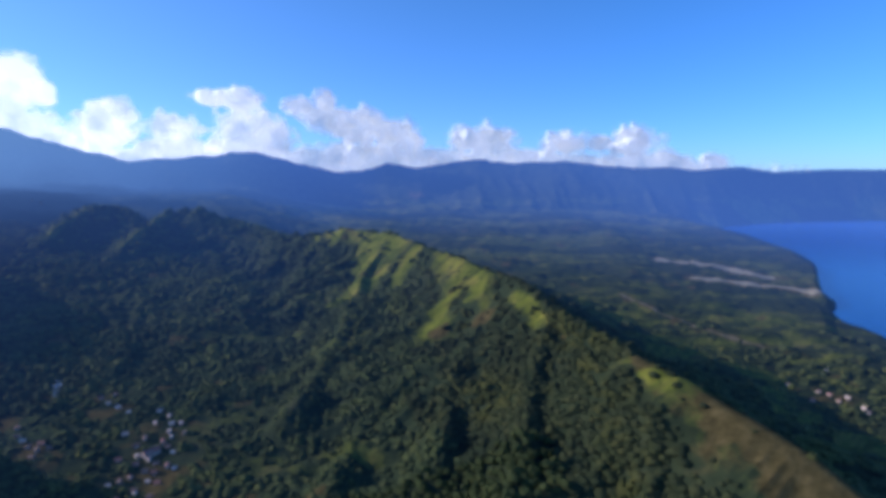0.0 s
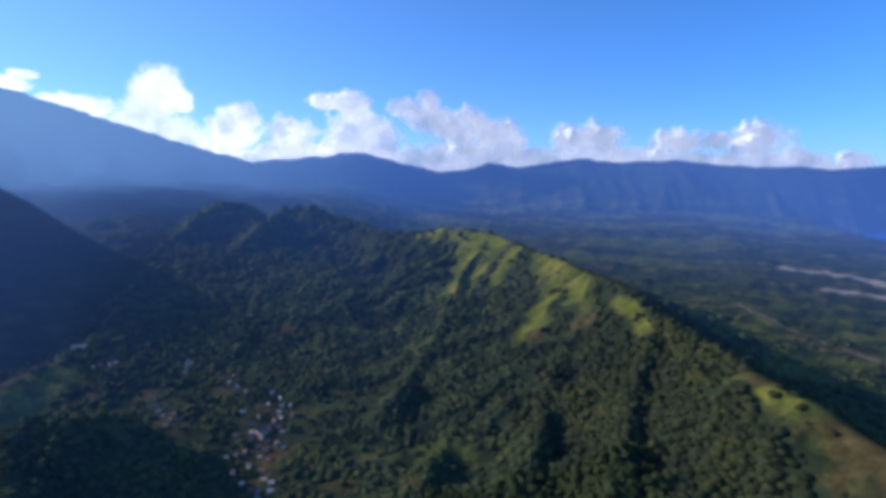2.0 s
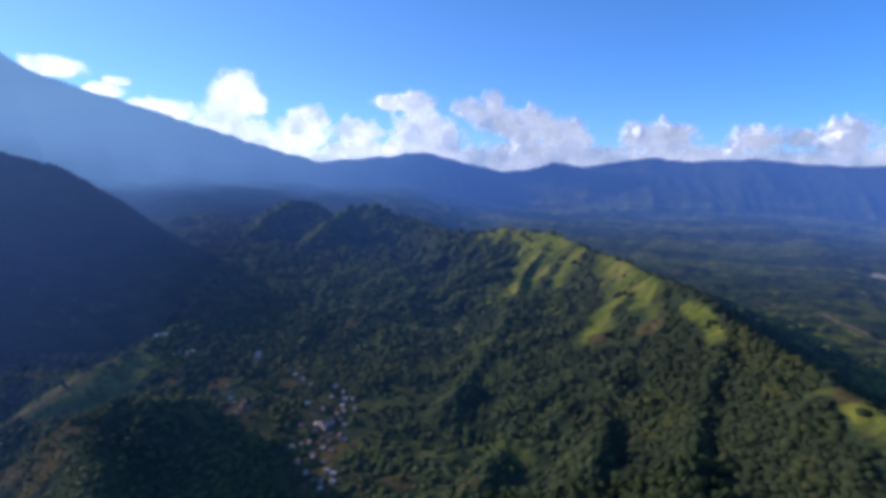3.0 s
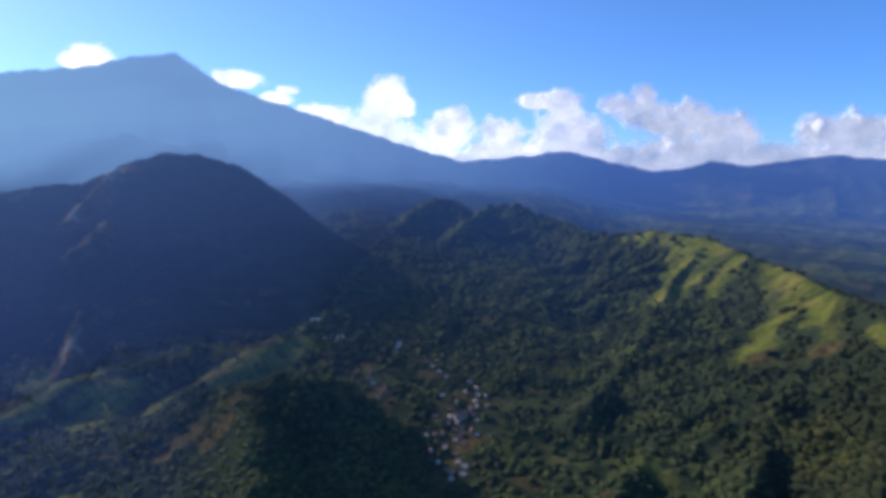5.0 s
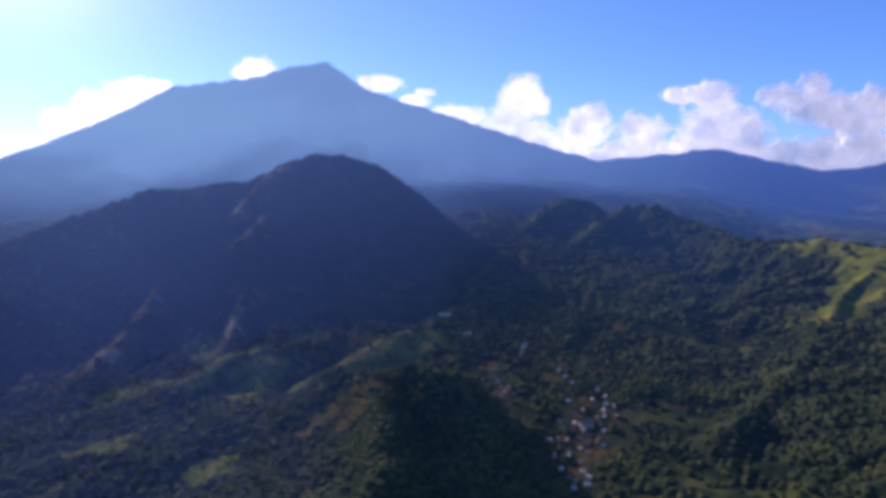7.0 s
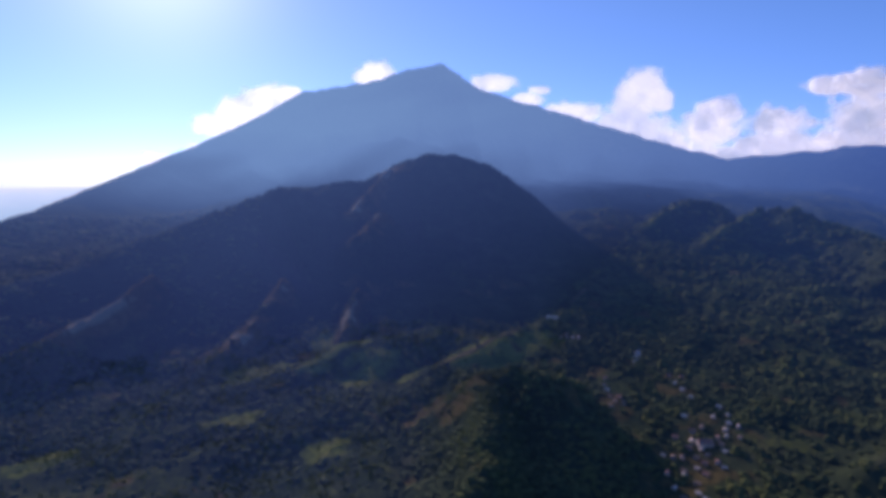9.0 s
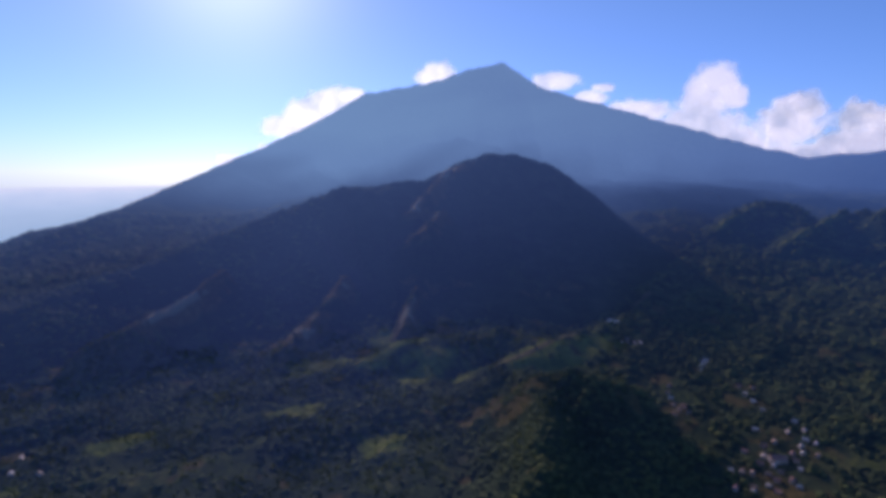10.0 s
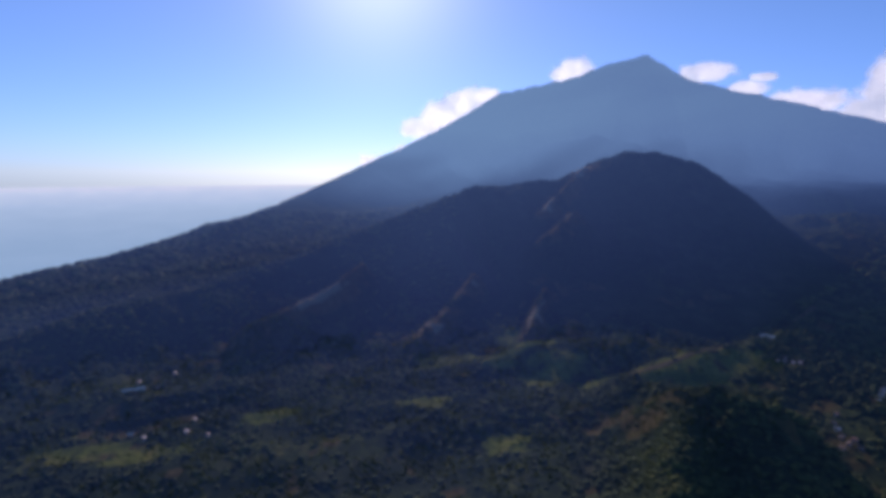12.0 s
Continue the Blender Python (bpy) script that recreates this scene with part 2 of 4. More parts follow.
RANGE_CREST = crest_of([
    (38.83, 1.75, 4650), (31.13, 1.62, 4620), (25.07, 1.79, 4620), (21.08, 2.45, 4620), (19.05, 2.44, 4620), (16.34, 1.85, 4620), (10.84, 0.49, 4640),
    (8.44, 0.68, 4650), (5.84, 1.45, 4650), (2.86, 0.96, 4650), (-0.4, 1.44, 4660), (-3.57, 1.92, 4680), (-6.83, 1.44, 4700), (-12.61, 1.63, 4780),
    (-15.98, 1.16, 4850), (-20.24, 0.87, 4920), (-22.5, 0.95, 4990), (-24.81, 0.62, 5060), (-28.52, 0.92, 5350), (-31.3, 0.42, 5600), (-33.4, 0.55, 5780), (-35.4, 0.62, 5950), (-40.85, 0.54, 6430), (-58.99, 0.61, 7500)])
DOME = crest_of([(60.81, 1.72, 1980), (58.9, 2.02, 1980), (55.15, 2.05, 2000), (53.13, 1.29, 2010)])
SHOULDER = crest_of([
    (60.5, 1.2, 1950), (63.2, 0.2, 1880), (65.5, -0.7, 1830), (70.1, -1.15, 1810), (74.2, -1.5, 1800), (78.1, -3.1, 1780), (82.4, -4.7, 1690),
    (87.5, -6.6, 1580), (92.2, -8.2, 1480), (100.5, -10.5, 1350), (110.4, -12.3, 1250), (119, -14, 1200)])
RIDGE = crest_of([
    (16.33, -7.49, 1780), (13.24, -5.95, 1760), (10.93, -5.56, 1720), (8.05, -5.56, 1660), (5.65, -5.85, 1580), (3.83, -6.62, 1490), (0.85, -7.68, 1330), (-2.12, -8.64, 1190), (-3.94, -9.6, 1090), (-7.01, -10.47, 970), (-9.41, -11.62, 880), (-11.23, -13.26, 810), (-14.21, -15.01, 740), (-17.1, -16.37, 680), (-19.99, -17.74, 620), (-25.91, -19.92, 560), (-29.51, -21.6, 530), (-35.2, -23.72, 500), (-39.53, -26.03, 480), (-58.78, -32.83, 440)])
BUMP_A = crest_of([(34.37, -2.72, 2350), (32.63, -2.43, 2300), (30.5, -2.43, 2300), (29.24, -4.64, 2150)])
HUMP_SPURS = [crest_of(s_) for s_ in ([(33.4, -2.45, 2300), (35.2, -3.6, 2180), (36.4, -5.0, 2060)], [(26.9, -2.9, 2260), (28.7, -4.2, 2130), (31, -6.0, 1980)])]
BUMP_B = crest_of([(25.39, -2.91, 2250), (23.94, -3.1, 2200), (21.54, -4.05, 2150), (18.94, -5.1, 2050)])
SADDLE = crest_of([(21.54, -4.05, 2200), (18.94, -4.9, 2060), (17.3, -5.3, 1940), (15.4, -5.5, 1840), (13.24, -5.8, 1770)])
HUMP = crest_of([(70, 1.5, 3850), (66, 2.9, 3850), (62, 3.6, 3850), (58, 2.8, 3820), (54, 1.2, 3780)])
CAPE = crest_of([(-34.9, -9.6, 2080), (-35.4, -9.9, 2000), (-35.9, -10.4, 1900)])
FOOT = crest_of([(55.3, -17.3, 1010), (57.2, -16.1, 1030), (60.5, -16.7, 1010), (64, -17.3, 975), (68, -18.1, 945), (71, -19.3, 920)])
TERRACE = crest_of([(42, -12.8, 1310), (45.1, -14.9, 1130), (48, -16, 1060), (50.8, -17.0, 1000), (54.5, -18.7, 920), (58, -20.3, 850)])
KNOLL = crest_of([(56.8, -20.6, 770), (52, -20.3, 725), (47, -20.4, 705), (43, -21, 700), (39.8, -23, 700), (38.6, -25, 700)])
ARM = [(54.5, 770, 92), (52.8, 700, 112), (52, 620, 106), (52.5, 540, 98), (53.5, 460, 90), (55, 400, 80)]
RIBS = [crest_of(s_) for s_ in (
    [(5.6, -5.9, 1580), (8.5, -9.3, 1400), (9.4, -12.2, 1240), (12.6, -18.4, 930), (17, -23.2, 740)],
    [(0.6, -7.9, 1320), (0.5, -13.0, 1100), (1.6, -16.4, 970), (8, -24.0, 710), (13, -29.6, 560)],
    [(-5.1, -10.0, 1040), (-3.9, -14.1, 880), (-1.5, -19.2, 740), (0.8, -27.6, 540)],
    [(-11, -13.6, 820), (-11.2, -15.1, 750), (-9.3, -21.6, 590), (-8.2, -29.6, 460)],
    [(-22, -19, 600), (-22.4, -22.6, 530), (-22, -28.6, 450)])]
YARDS = [(-390, 700), (-350, 600), (-320, 540), (-510, 650), (-500, 770), (630, 840), (-790, -220)]
# patches of green field and of bare soil (x, y, size), and pale tracks and dry river beds
FIELDS = [(-1000, 392, 25), (-1008, 369, 15), (-939, 263, 16), (-851, 300, 10), (-836, 357, 10), (-826, 412, 10), (-791, 359, 22), (-761, 406, 18),
          (-723, 494, 18), (-609, 223, 18), (-936, 206, 20), (-723, 599, 27), (-750, 692, 22), (-763, -79, 17), (-699, -229, 20), (-760, 132, 16),
          (-998, 395, 18), (-728, -304, 18), (-743, 605, 26), (-877, 390, 13), (-877, 358, 15), (-874, 321, 15), (-867, 290, 12)]
BARE = [(-449, 841, 19), (-845, 967, 19), (-771, 830, 17), (-227, 552, 16), (-366, 647, 12), (-671, 673, 11), (-382, 1296, 13), (-463, 1284, 11),
    (-550, 417, 23), (-537, 371, 22), (-1293, 378, 29), (-743, 1012, 24), (-328, 929, 15), (163, 699, 7), (28, 705, 8), (558, 2565, 26),
    (431, 2655, 20), (125, 2412, 18), (541, 1355, 14), (570, 1292, 12), (525, 1498, 16), (377, 1212, 8), (791, 1694, 14), (-192, 4199, 60),
    (-8, 905, 15), (66, 880, 17), (-828, 953, 11), (-760, 1040, 12), (-777, 830, 9), (-808, 603, 9), (-1331, 1591, 22), (-1511, 1694, 25)]
TRACKS = [([(-728, 455), (-739, 516), (-756, 576), (-779, 647), (-838, 774), (-872, 897), (-932, 1032)], 4, 0.97),
          ([(925, 2237), (1032, 2138), (1110, 2029), (1159, 1893)], 40, 1.15),
          ([(876, 1849), (1028, 1769), (1102, 1679), (1141, 1630)], 28, 1.15),
          ([(526, 1560), (572, 1346), (625, 1220), (684, 1119)], 9, 1.0),
          # a pale streak on a dome spur, painted in place of sunlight
          ([(-1081, 468), (-1026, 431)], 5, 1.0)]
# strips of open grass on the ridge, with their half widths
MEADOWS = [([(-383, 1698), (-260, 1627), (-129, 1504)], 34),
           ([(-127, 1482), (-165, 1390), (-193, 1340), (-217, 1251)], 42),
           ([(-74, 1390), (-102, 1323), (-118, 1265)], 24),
           ([(-215, 1570), (-208, 1480), (-190, 1400)], 52),
           ([(8, 1243), (56, 1106)], 42),
           ([(36, 1162), (21, 1058), (-7, 1010), (-23, 914)], 30),
           ([(66, 1050), (66, 970)], 26),
           ([(118, 880), (137, 805), (142, 742)], 13),
           ([(211, 552), (226, 517)], 14)]
SPURS = [crest_of(s_) for s_ in (
    [(74.0, -10.6, 1321), (75.2, -12.6, 1233), (77.4, -14.9, 1131), (80, -17, 1017)],
    [(86.1, -9.4, 1325), (88.8, -11.4, 1230), (91.6, -12.8, 1188), (97.6, -15.2, 1069)],
    [(66.3, -11.9, 1228), (67.2, -13.7, 1148), (67.5, -15.6, 1061)],
    [(62.7, 0.6, 1915), (64.6, -1.2, 1745), (66.5, -3.6, 1600)],
    [(63.9, -3.8, 1560), (65.6, -5.9, 1450)])]

COAST_AZ = [-180, -90, -60, -40.3, -36.8, -35.9, -35.3, -35.0, -33.0, -30.5, -28.5, -26, -19, 80, 86.2, 91, 95.8, 102.6, 109.5, 117.4, 135, 180]
COAST_R = [1500, 1250, 1350, 1583, 1800, 2000, 2350, 2800, 3300, 3700, 3990, 4260, 5200, 7500, 5400, 4400, 3800, 3150, 2750, 2350, 2000, 1500]
BASE_AZ = [-180, -45, 10, 24, 45, 54, 65, 90, 120, 180]
BASE_R = [0, 500, 700, 800, 1100, 1500, 2300, 3000, 4000, 5000]
BASE_Z = np.array([
    [22, 24, 24, 25, 24, 22, 20, 20, 10, 0],
    [25, 25, 25, 25, 22, 20, 22, 25, 30, 30],
    [40, 40, 40, 40, 40, 40, 65, 105, 170, 220],
    [25, 30, 33, 36, 50, 85, 165, 220, 290, 330],
    [5, 4, 6, 45, 62, 110, 220, 300, 360, 400],
    [15, 20, 25, 30, 14, 60, 190, 300, 380, 400],
    [30, 40, 42, 38, 22, 60, 170, 300, 400, 400],
    [25, 35, 42, 45, 45, 50, 90, 150, 200, 200],
    [15, 20, 22, 25, 25, 25, 25, 20, 10, 0],
    [22, 24, 24, 25, 24, 22, 20, 20, 10, 0]], float)


def soft_max(a, b, k):
    h = np.clip(0.5 + 0.5 * (a - b) / k, 0, 1)
    return b * (1 - h) + a * h + k * h * (1 - h)


def flank(points, x, y, width, low, power, gully, gsize, seed, cap=0.0, outer=None):
    """A hill on a crest line: how high it stands, with gullies that run down from the crest."""
    d, z, s, side = along(points, x, y)
    if outer:
        width = np.where(side > 0, outer[0] + outer[1] * np.clip(z, 0, None), width)
    if cap:
        d = np.sqrt(d * d + cap * cap) - cap
    u = np.clip(d / width, 0, 1)
    drop = 1 - (1 - u) ** power
    h = z - (z - low) * drop - 0.35 * np.clip(d - width, 0, None)
    cut = (1 - ridged(s / gsize + side * 31 + 0.25 * fbm(x / gsize, y / gsize, 2, seed), u * 1.1 + side * 5, 3, seed)) * gully
    return h - cut * np.clip(u * 3.5, 0, 1) * np.clip((1 - u) * 2.5, 0.15, 1), d, s, side, u


def land(x, y):
    """Height of the land, its grass and dry cover, and how freely trees grow on it."""
    x, y = np.asarray(x, float), np.asarray(y, float)
    r = np.hypot(x, y) + 1e-6
    az = np.degrees(np.arctan2(-x, y))
    # gentle ground that rises inland
    fa = np.interp(az, BASE_AZ, np.arange(len(BASE_AZ)))
    fr = np.interp(r, BASE_R, np.arange(len(BASE_R)))
    ia, ir = np.clip(fa.astype(int), 0, len(BASE_AZ) - 2), np.clip(fr.astype(int), 0, len(BASE_R) - 2)
    ta, tr = fa - ia, fr - ir
    ta, tr = ta * ta * (3 - 2 * ta), tr
    base = (BASE_Z[ia, ir] * (1 - ta) + BASE_Z[ia + 1, ir] * ta) * (1 - tr) + (BASE_Z[ia, ir + 1] * (1 - ta) + BASE_Z[ia + 1, ir + 1] * ta) * tr
    coast = np.interp(az, COAST_AZ, COAST_R) + 60 * fbm(az / 2.0, r / 900, 4, 3)
    inland = np.clip((coast - r) / 350, -1, 1)
    inland = np.where(inland > 0, np.abs(inland) ** 0.6, inland)
    z = np.where(inland > 0, 4 + (base - 4) * inland, 4 + 40 * inland)
    z = z + np.clip(inland, 0, 1) * (14 * fbm(x / 300, y / 300, 5, 11) + 0.006 * np.clip(r - 1500, 0, 3000) * fbm(x / 600, y / 600, 4, 12) * 2)
    hump_d = np.full(x.shape, 1e9)
    far, d, s, side, u = flank(FAR_CREST, x, y, 2300, -40, 1.75, 170, 330, 21, 50, outer=(200, 1.3))
    z = soft_max(z, far, 30)
    rng, d, s, side, u = flank(RANGE_CREST, x, y, np.interp(az, [-42, -34, -30, -26, -14], [300, 340, 500, 900, 1300]), -60, 1.35, 110, 520, 22, 50)
    z = soft_max(z, rng, 25)
    for pts, w, low, seed in ((BUMP_A, 300, 120, 31), (BUMP_B, 340, 110, 32), (SADDLE, 360, 60, 35), (HUMP, 1000, 100, 33), (CAPE, 130, -20, 34)):
        h, d, s, side, u = flank(pts, x, y, w, low, 1.2, 85, 95, seed, 15)
        z = soft_max(z, h, 18)
    for k, pts in enumerate(HUMP_SPURS):
        h, d, s, side, u = flank(pts, x, y, 190, 100, 1.0, 20, 60, 36 + k, 6)
        z = soft_max(z, h, 10)
        hump_d = np.minimum(hump_d, np.where(side < 0, d, 2 * d))
    h, d, s, side, u = flank(SHOULDER, x, y, np.interp(along(SHOULDER, x, y)[2], [0, 300, 700, 1200], [860, 740, 600, 420]), 10, 1.0, 55, 170, 41, 25)
    z = soft_max(z, h, 18)
    h, d, s, side, u = flank(DOME, x, y, 530 + 0.5 * np.clip(1960 - r, 0, 1000), 20, 1.0, 48, 130, 42, 45)
    z = soft_max(z, h, 18)
    spur_d = np.full(x.shape, 1e9)
    for k, pts in enumerate(SPURS):
        h, d, s, side, u = flank(pts, x, y, (100, 100, 70, 330, 330)[k], 0, 1.1, 22, 55, 50 + k, (18, 18, 10, 12, 12)[k])
        z = soft_max(z, h, 14)
        spur_d = np.minimum(spur_d, 0.75 * d if k < 3 else 0.5 * d)
    h, d, s, side, u = flank(FOOT, x, y, 190, 15, 1.0, 34, 55, 63, 30)
    z = soft_max(z, h, 14)
    h, d, s, side, u = flank(TERRACE, x, y, 115, 5, 1.0, 10, 60, 64, 16, outer=(300, 0))
    z = soft_max(z, h, 10)
    h, d, s, side, u = flank(KNOLL, x, y, 135, 0, 1.0, 9, 60, 61, 8)
    z = soft_max(z, h, 12)
    h, d, s, side, u = flank(ARM, x, y, 130, 0, 1.0, 16, 60, 62, 14)
    z = soft_max(z, h, 12)
    h, d_r, s_r, side_r, u_r = flank(RIDGE, x, y, np.interp(along(RIDGE, x, y)[2], [0, 300, 900, 1500], [620, 620, 520, 480]), 15, 1.1, 84, 140, 71, 10)
    z = soft_max(z, h, 10)
    wob = fbm(x / 150, y / 150, 3, 78)
    ribs_d = np.full(x.shape, 1e9)
    for k, pts in enumerate(RIBS):
        h, d, s, side, u = flank(pts, x, y, 170, -30, 1.05, 36, 60, 75 + k, 8)
        z = soft_max(z, h, 12)
        if k < 3:
            ribs_d = np.minimum(ribs_d, d)
    z = z - 11 * (1 - ridged(s_r / 24 + 0.4 * wob, u_r * 2.2, 2, 76)) * np.clip(d_r / 18, 0, 1) * np.clip(1 - u_r, 0, 1)
    z = z - 26 * (1 - ridged(s_r / 85 + 0.5 * wob + 3, u_r * 1.3, 2, 74)) * np.clip((d_r - 30) / 70, 0, 1) * np.clip(1.2 - u_r, 0, 1)
    # long low swells among the fields, and small knobs on the further slopes
    swell = ridged((0.97 * x + 0.24 * y) / 105 + 0.5 * wob, (0.97 * y - 0.24 * x) / 420, 2, 77)
    open_land = np.interp(az, [40, 50, 112, 124], [0, 1, 1, 0]) * np.clip((1130 - r) / 120, 0, 1) * np.clip((r - 420) / 80, 0, 1)
    z = z + open_land * 27 * (swell - 0.5)
    z = z + np.clip(inland, 0, 1) * np.clip((r - 1120) / 250, 0, 1) * np.interp(az, [78, 88], [9, 3]) * fbm(x / 60, y / 60, 4, 15)
    z = z + np.clip(inland, 0, 1) * np.clip((r - 1350) / 1200, 0, 1) * np.interp(az, [4, 14, 78, 88], [9, 26, 26, 9]) * fbm(x / 190, y / 190, 6, 14, 0.55)
    z = z + np.clip(inland, 0, 1) * (2.2 * fbm(x / 45, y / 45, 4, 13))
    rough = fbm(x / 21, y / 21, 3, 16)
    z = z + np.clip(inland, 0, 1) * np.clip((r - 1000) / 150, 0, 1) * np.clip((3200 - r) / 900, 0, 1) * np.interp(az, [4, 14, 40, 50, 60, 66, 80, 90], [2.5, 6, 6, 4.5, 4.5, 7.5, 7.5, 3]) * rough
    # the valley floor under the lookout
    level_ = np.clip((r - 120) / 260, 0, 1)
    level_ = level_ * level_ * (3 - 2 * level_)
    z = z * level_ + (26 + 9 * fbm(x / 120, y / 120, 5, 17)) * (1 - level_)
    # cover: grass on the ridge's crest and ribs, patches of field and bare soil lower down
    wild = fbm(x / 90, y / 90, 5, 81)
    fine = fbm(x / 22, y / 22, 4, 86)
    crown = np.zeros(x.shape)
    for line, width in MEADOWS:
        d, _, _, _ = along([(math.degrees(math.atan2(-px, py)), math.hypot(px, py), 0) for px, py in line], x, y)
        crown = np.maximum(crown, np.clip(1.45 - d / (width * (1 + 0.7 * wild + 0.6 * fine).clip(0.25)), 0, 1))
    crown = crown * np.where(side_r > 0, np.clip(1 - (d_r - 12) / 14, 0, 1), 1)
    rib = np.clip(1.35 - ribs_d / (16 + 14 * wild), 0, 1) * np.clip((z - 145 - 30 * wild) / 25, 0, 1) * 0.6
    lower = np.clip(1.3 - d_r / (40 + 44 * wild + 24 * fine).clip(8), 0, 1) * np.clip((s_r - 1425 - 40 * wild) / 40, 0, 1)
    streak = 0.42 + 0.8 * ridged(s_r / 17 + 0.6 * wob, u_r * 1.5, 2, 88)
    grass = np.maximum(np.maximum(crown, rib) * streak, lower * 0.55) * (r < 1900)
    plain = np.clip((fbm(x / 110, y / 70, 5, 82) - 0.12) * 5, 0, 1) * np.clip((190 - z) / 60, 0, 1) * (d_r > 250)
    strips = np.clip((fbm(x / 250, y / 55, 5, 97) - 0.02) * 4, 0, 1) * np.clip((150 - z) / 40, 0, 1) * (d_r > 300) * np.interp(az, [8, 16], [1, 0]) * np.clip((3600 - r) / 800, 0, 1)
    plain = np.maximum(plain, strips)
    grass = np.maximum(grass, plain * np.interp(az, [-20, 10, 40, 60], [0.58, 0.5, 0.3, 0.35]) * np.interp(r, [1300, 2600], [1, 0.6]))
    hedge = np.clip((ridged((0.35 * x + 0.94 * y) / 120 + 0.8 * wob, (0.94 * x - 0.35 * y) / 300 + 0.4 * wild, 2, 79) - 0.62) * 6, 0, 1)
    swell_top = (1 - 0.85 * hedge) * open_land * np.clip((swell - 0.52) * 5 + 1.2 * wild, 0, 1)
    grass = np.maximum(grass * (1 - 0.8 * open_land), 0.36 * swell_top * np.where((az < 62) & (r < 830), 0.4, 1))
    hills = np.clip((fbm(x / 420, y / np.interp(az, [36, 48], [120, 300]), 5, 87) + np.interp(az, [36, 48], [0.1, -0.02])) * 4, 0, 1) * np.clip((r - 1700) / 500, 0, 1) * np.clip((np.interp(az, [38, 48], [300, 620]) - z) / 120, 0, 1) * np.interp(az, [45, 53, 80], [1, 0.35, 0.15])
    grass = np.maximum(grass, hills * np.interp(az, [36, 46], [0.5, 0.24]))
    worn = np.clip((ridged(s_r / 26 + 0.7 * wob, u_r * 1.1 + 0.3 * wild, 2, 89) - 0.58) * 4, 0, 1)
    grass = grass * (1 - 0.45 * worn * crown)
    dry = 0.92 * lower * np.clip(np.interp(s_r, [1465, 1585], [0.35, 1.1]) + 1.4 * fbm(x / 40, y / 40, 4, 83), 0, 1)
    dry = np.maximum(dry, np.clip((fbm(x / 60, y / 45, 5, 84) - 0.36) * 6, 0, 1) * np.clip((160 - z) / 60, 0, 1) * (d_r > 330) * 0.7)
    dry = np.maximum(dry, np.maximum(crown, rib) * worn * np.clip(0.55 + 0.6 * fine, 0, 0.8))
    upland = np.interp(az, [76, 84], [0, 1]) * np.clip((r - 1150) / 150, 0, 1)
    dry, grass = dry * (1 - 0.85 * upland), grass * (1 - 0.7 * upland)
    yard = np.clip(1.25 - np.min([np.hypot(x - hx, y - hy) for hx, hy in YARDS], axis=0) / (70 + 50 * wild), 0, 1)
    dry = np.maximum(dry, yard * np.clip(0.45 + 1.6 * fine, 0, 0.75))
    grass = np.maximum(grass, 0.5 * np.clip(1.3 - hump_d / (45 + 30 * wild), 0, 1))
    # pale soil and grass colour stands in for sunlit streaks along the spurs
    lit_streak = np.clip(1.2 - spur_d / 24, 0, 1) * np.clip(0.85 + 0.9 * wild + 0.6 * fine, 0, 1)
    dry = np.maximum(dry, lit_streak * 1.02)
    grass = np.maximum(grass, lit_streak * 0.4)
    for px, py, size in FIELDS:
        grass = np.maximum(grass, np.clip(1.5 - np.hypot(x - px, (y - py) * 0.55) / (size * (1.1 + 1.2 * wild + 0.9 * fine).clip(0.1)), 0, 0.64))
    for px, py, size in BARE:
        dry = np.maximum(dry, np.clip(1.4 - np.hypot(x - px, y - py) / (size * (1.1 + 0.8 * wild + 0.6 * fine)), 0, 0.9))
    for line, width, bare in TRACKS:
        d, _, _, _ = along([(math.degrees(math.atan2(-px, py)), math.hypot(px, py), 0) for px, py in line], x, y)
        dry = np.maximum(dry, np.clip(1.9 - d / (width * (1 + 0.9 * fine + 0.5 * wild).clip(0.2)), 0, bare))
    wood = 1 - open_land * np.clip(0.25 + (swell - 0.48) * 4, 0, 0.5) * (1 - hedge)
    wood = np.where((az < 63) & (az > 46) & (r < 830), 1.0, wood) * (1 - 0.6 * yard)
    return z, grass, dry, wood


def mesh_from(name, verts, faces, mat, smooth=True):
    me = bpy.data.meshes.new(name)
    me.vertices.add(len(verts))
    me.vertices.foreach_set("co", np.ascontiguousarray(verts, dtype=np.float32).ravel())
    n = faces.shape[1]
    me.loops.add(faces.size)
    me.loops.foreach_set("vertex_index", np.ascontiguousarray(faces, dtype=np.int32).ravel())
    me.polygons.add(len(faces))
    me.polygons.foreach_set("loop_start", np.arange(0, faces.size, n, dtype=np.int32))
    me.polygons.foreach_set("loop_total", np.full(len(faces), n, dtype=np.int32))
    me.polygons.foreach_set("use_smooth", np.full(len(faces), smooth))
    me.update(calc_edges=True)
    if mat:
        me.materials.append(mat)
    return me


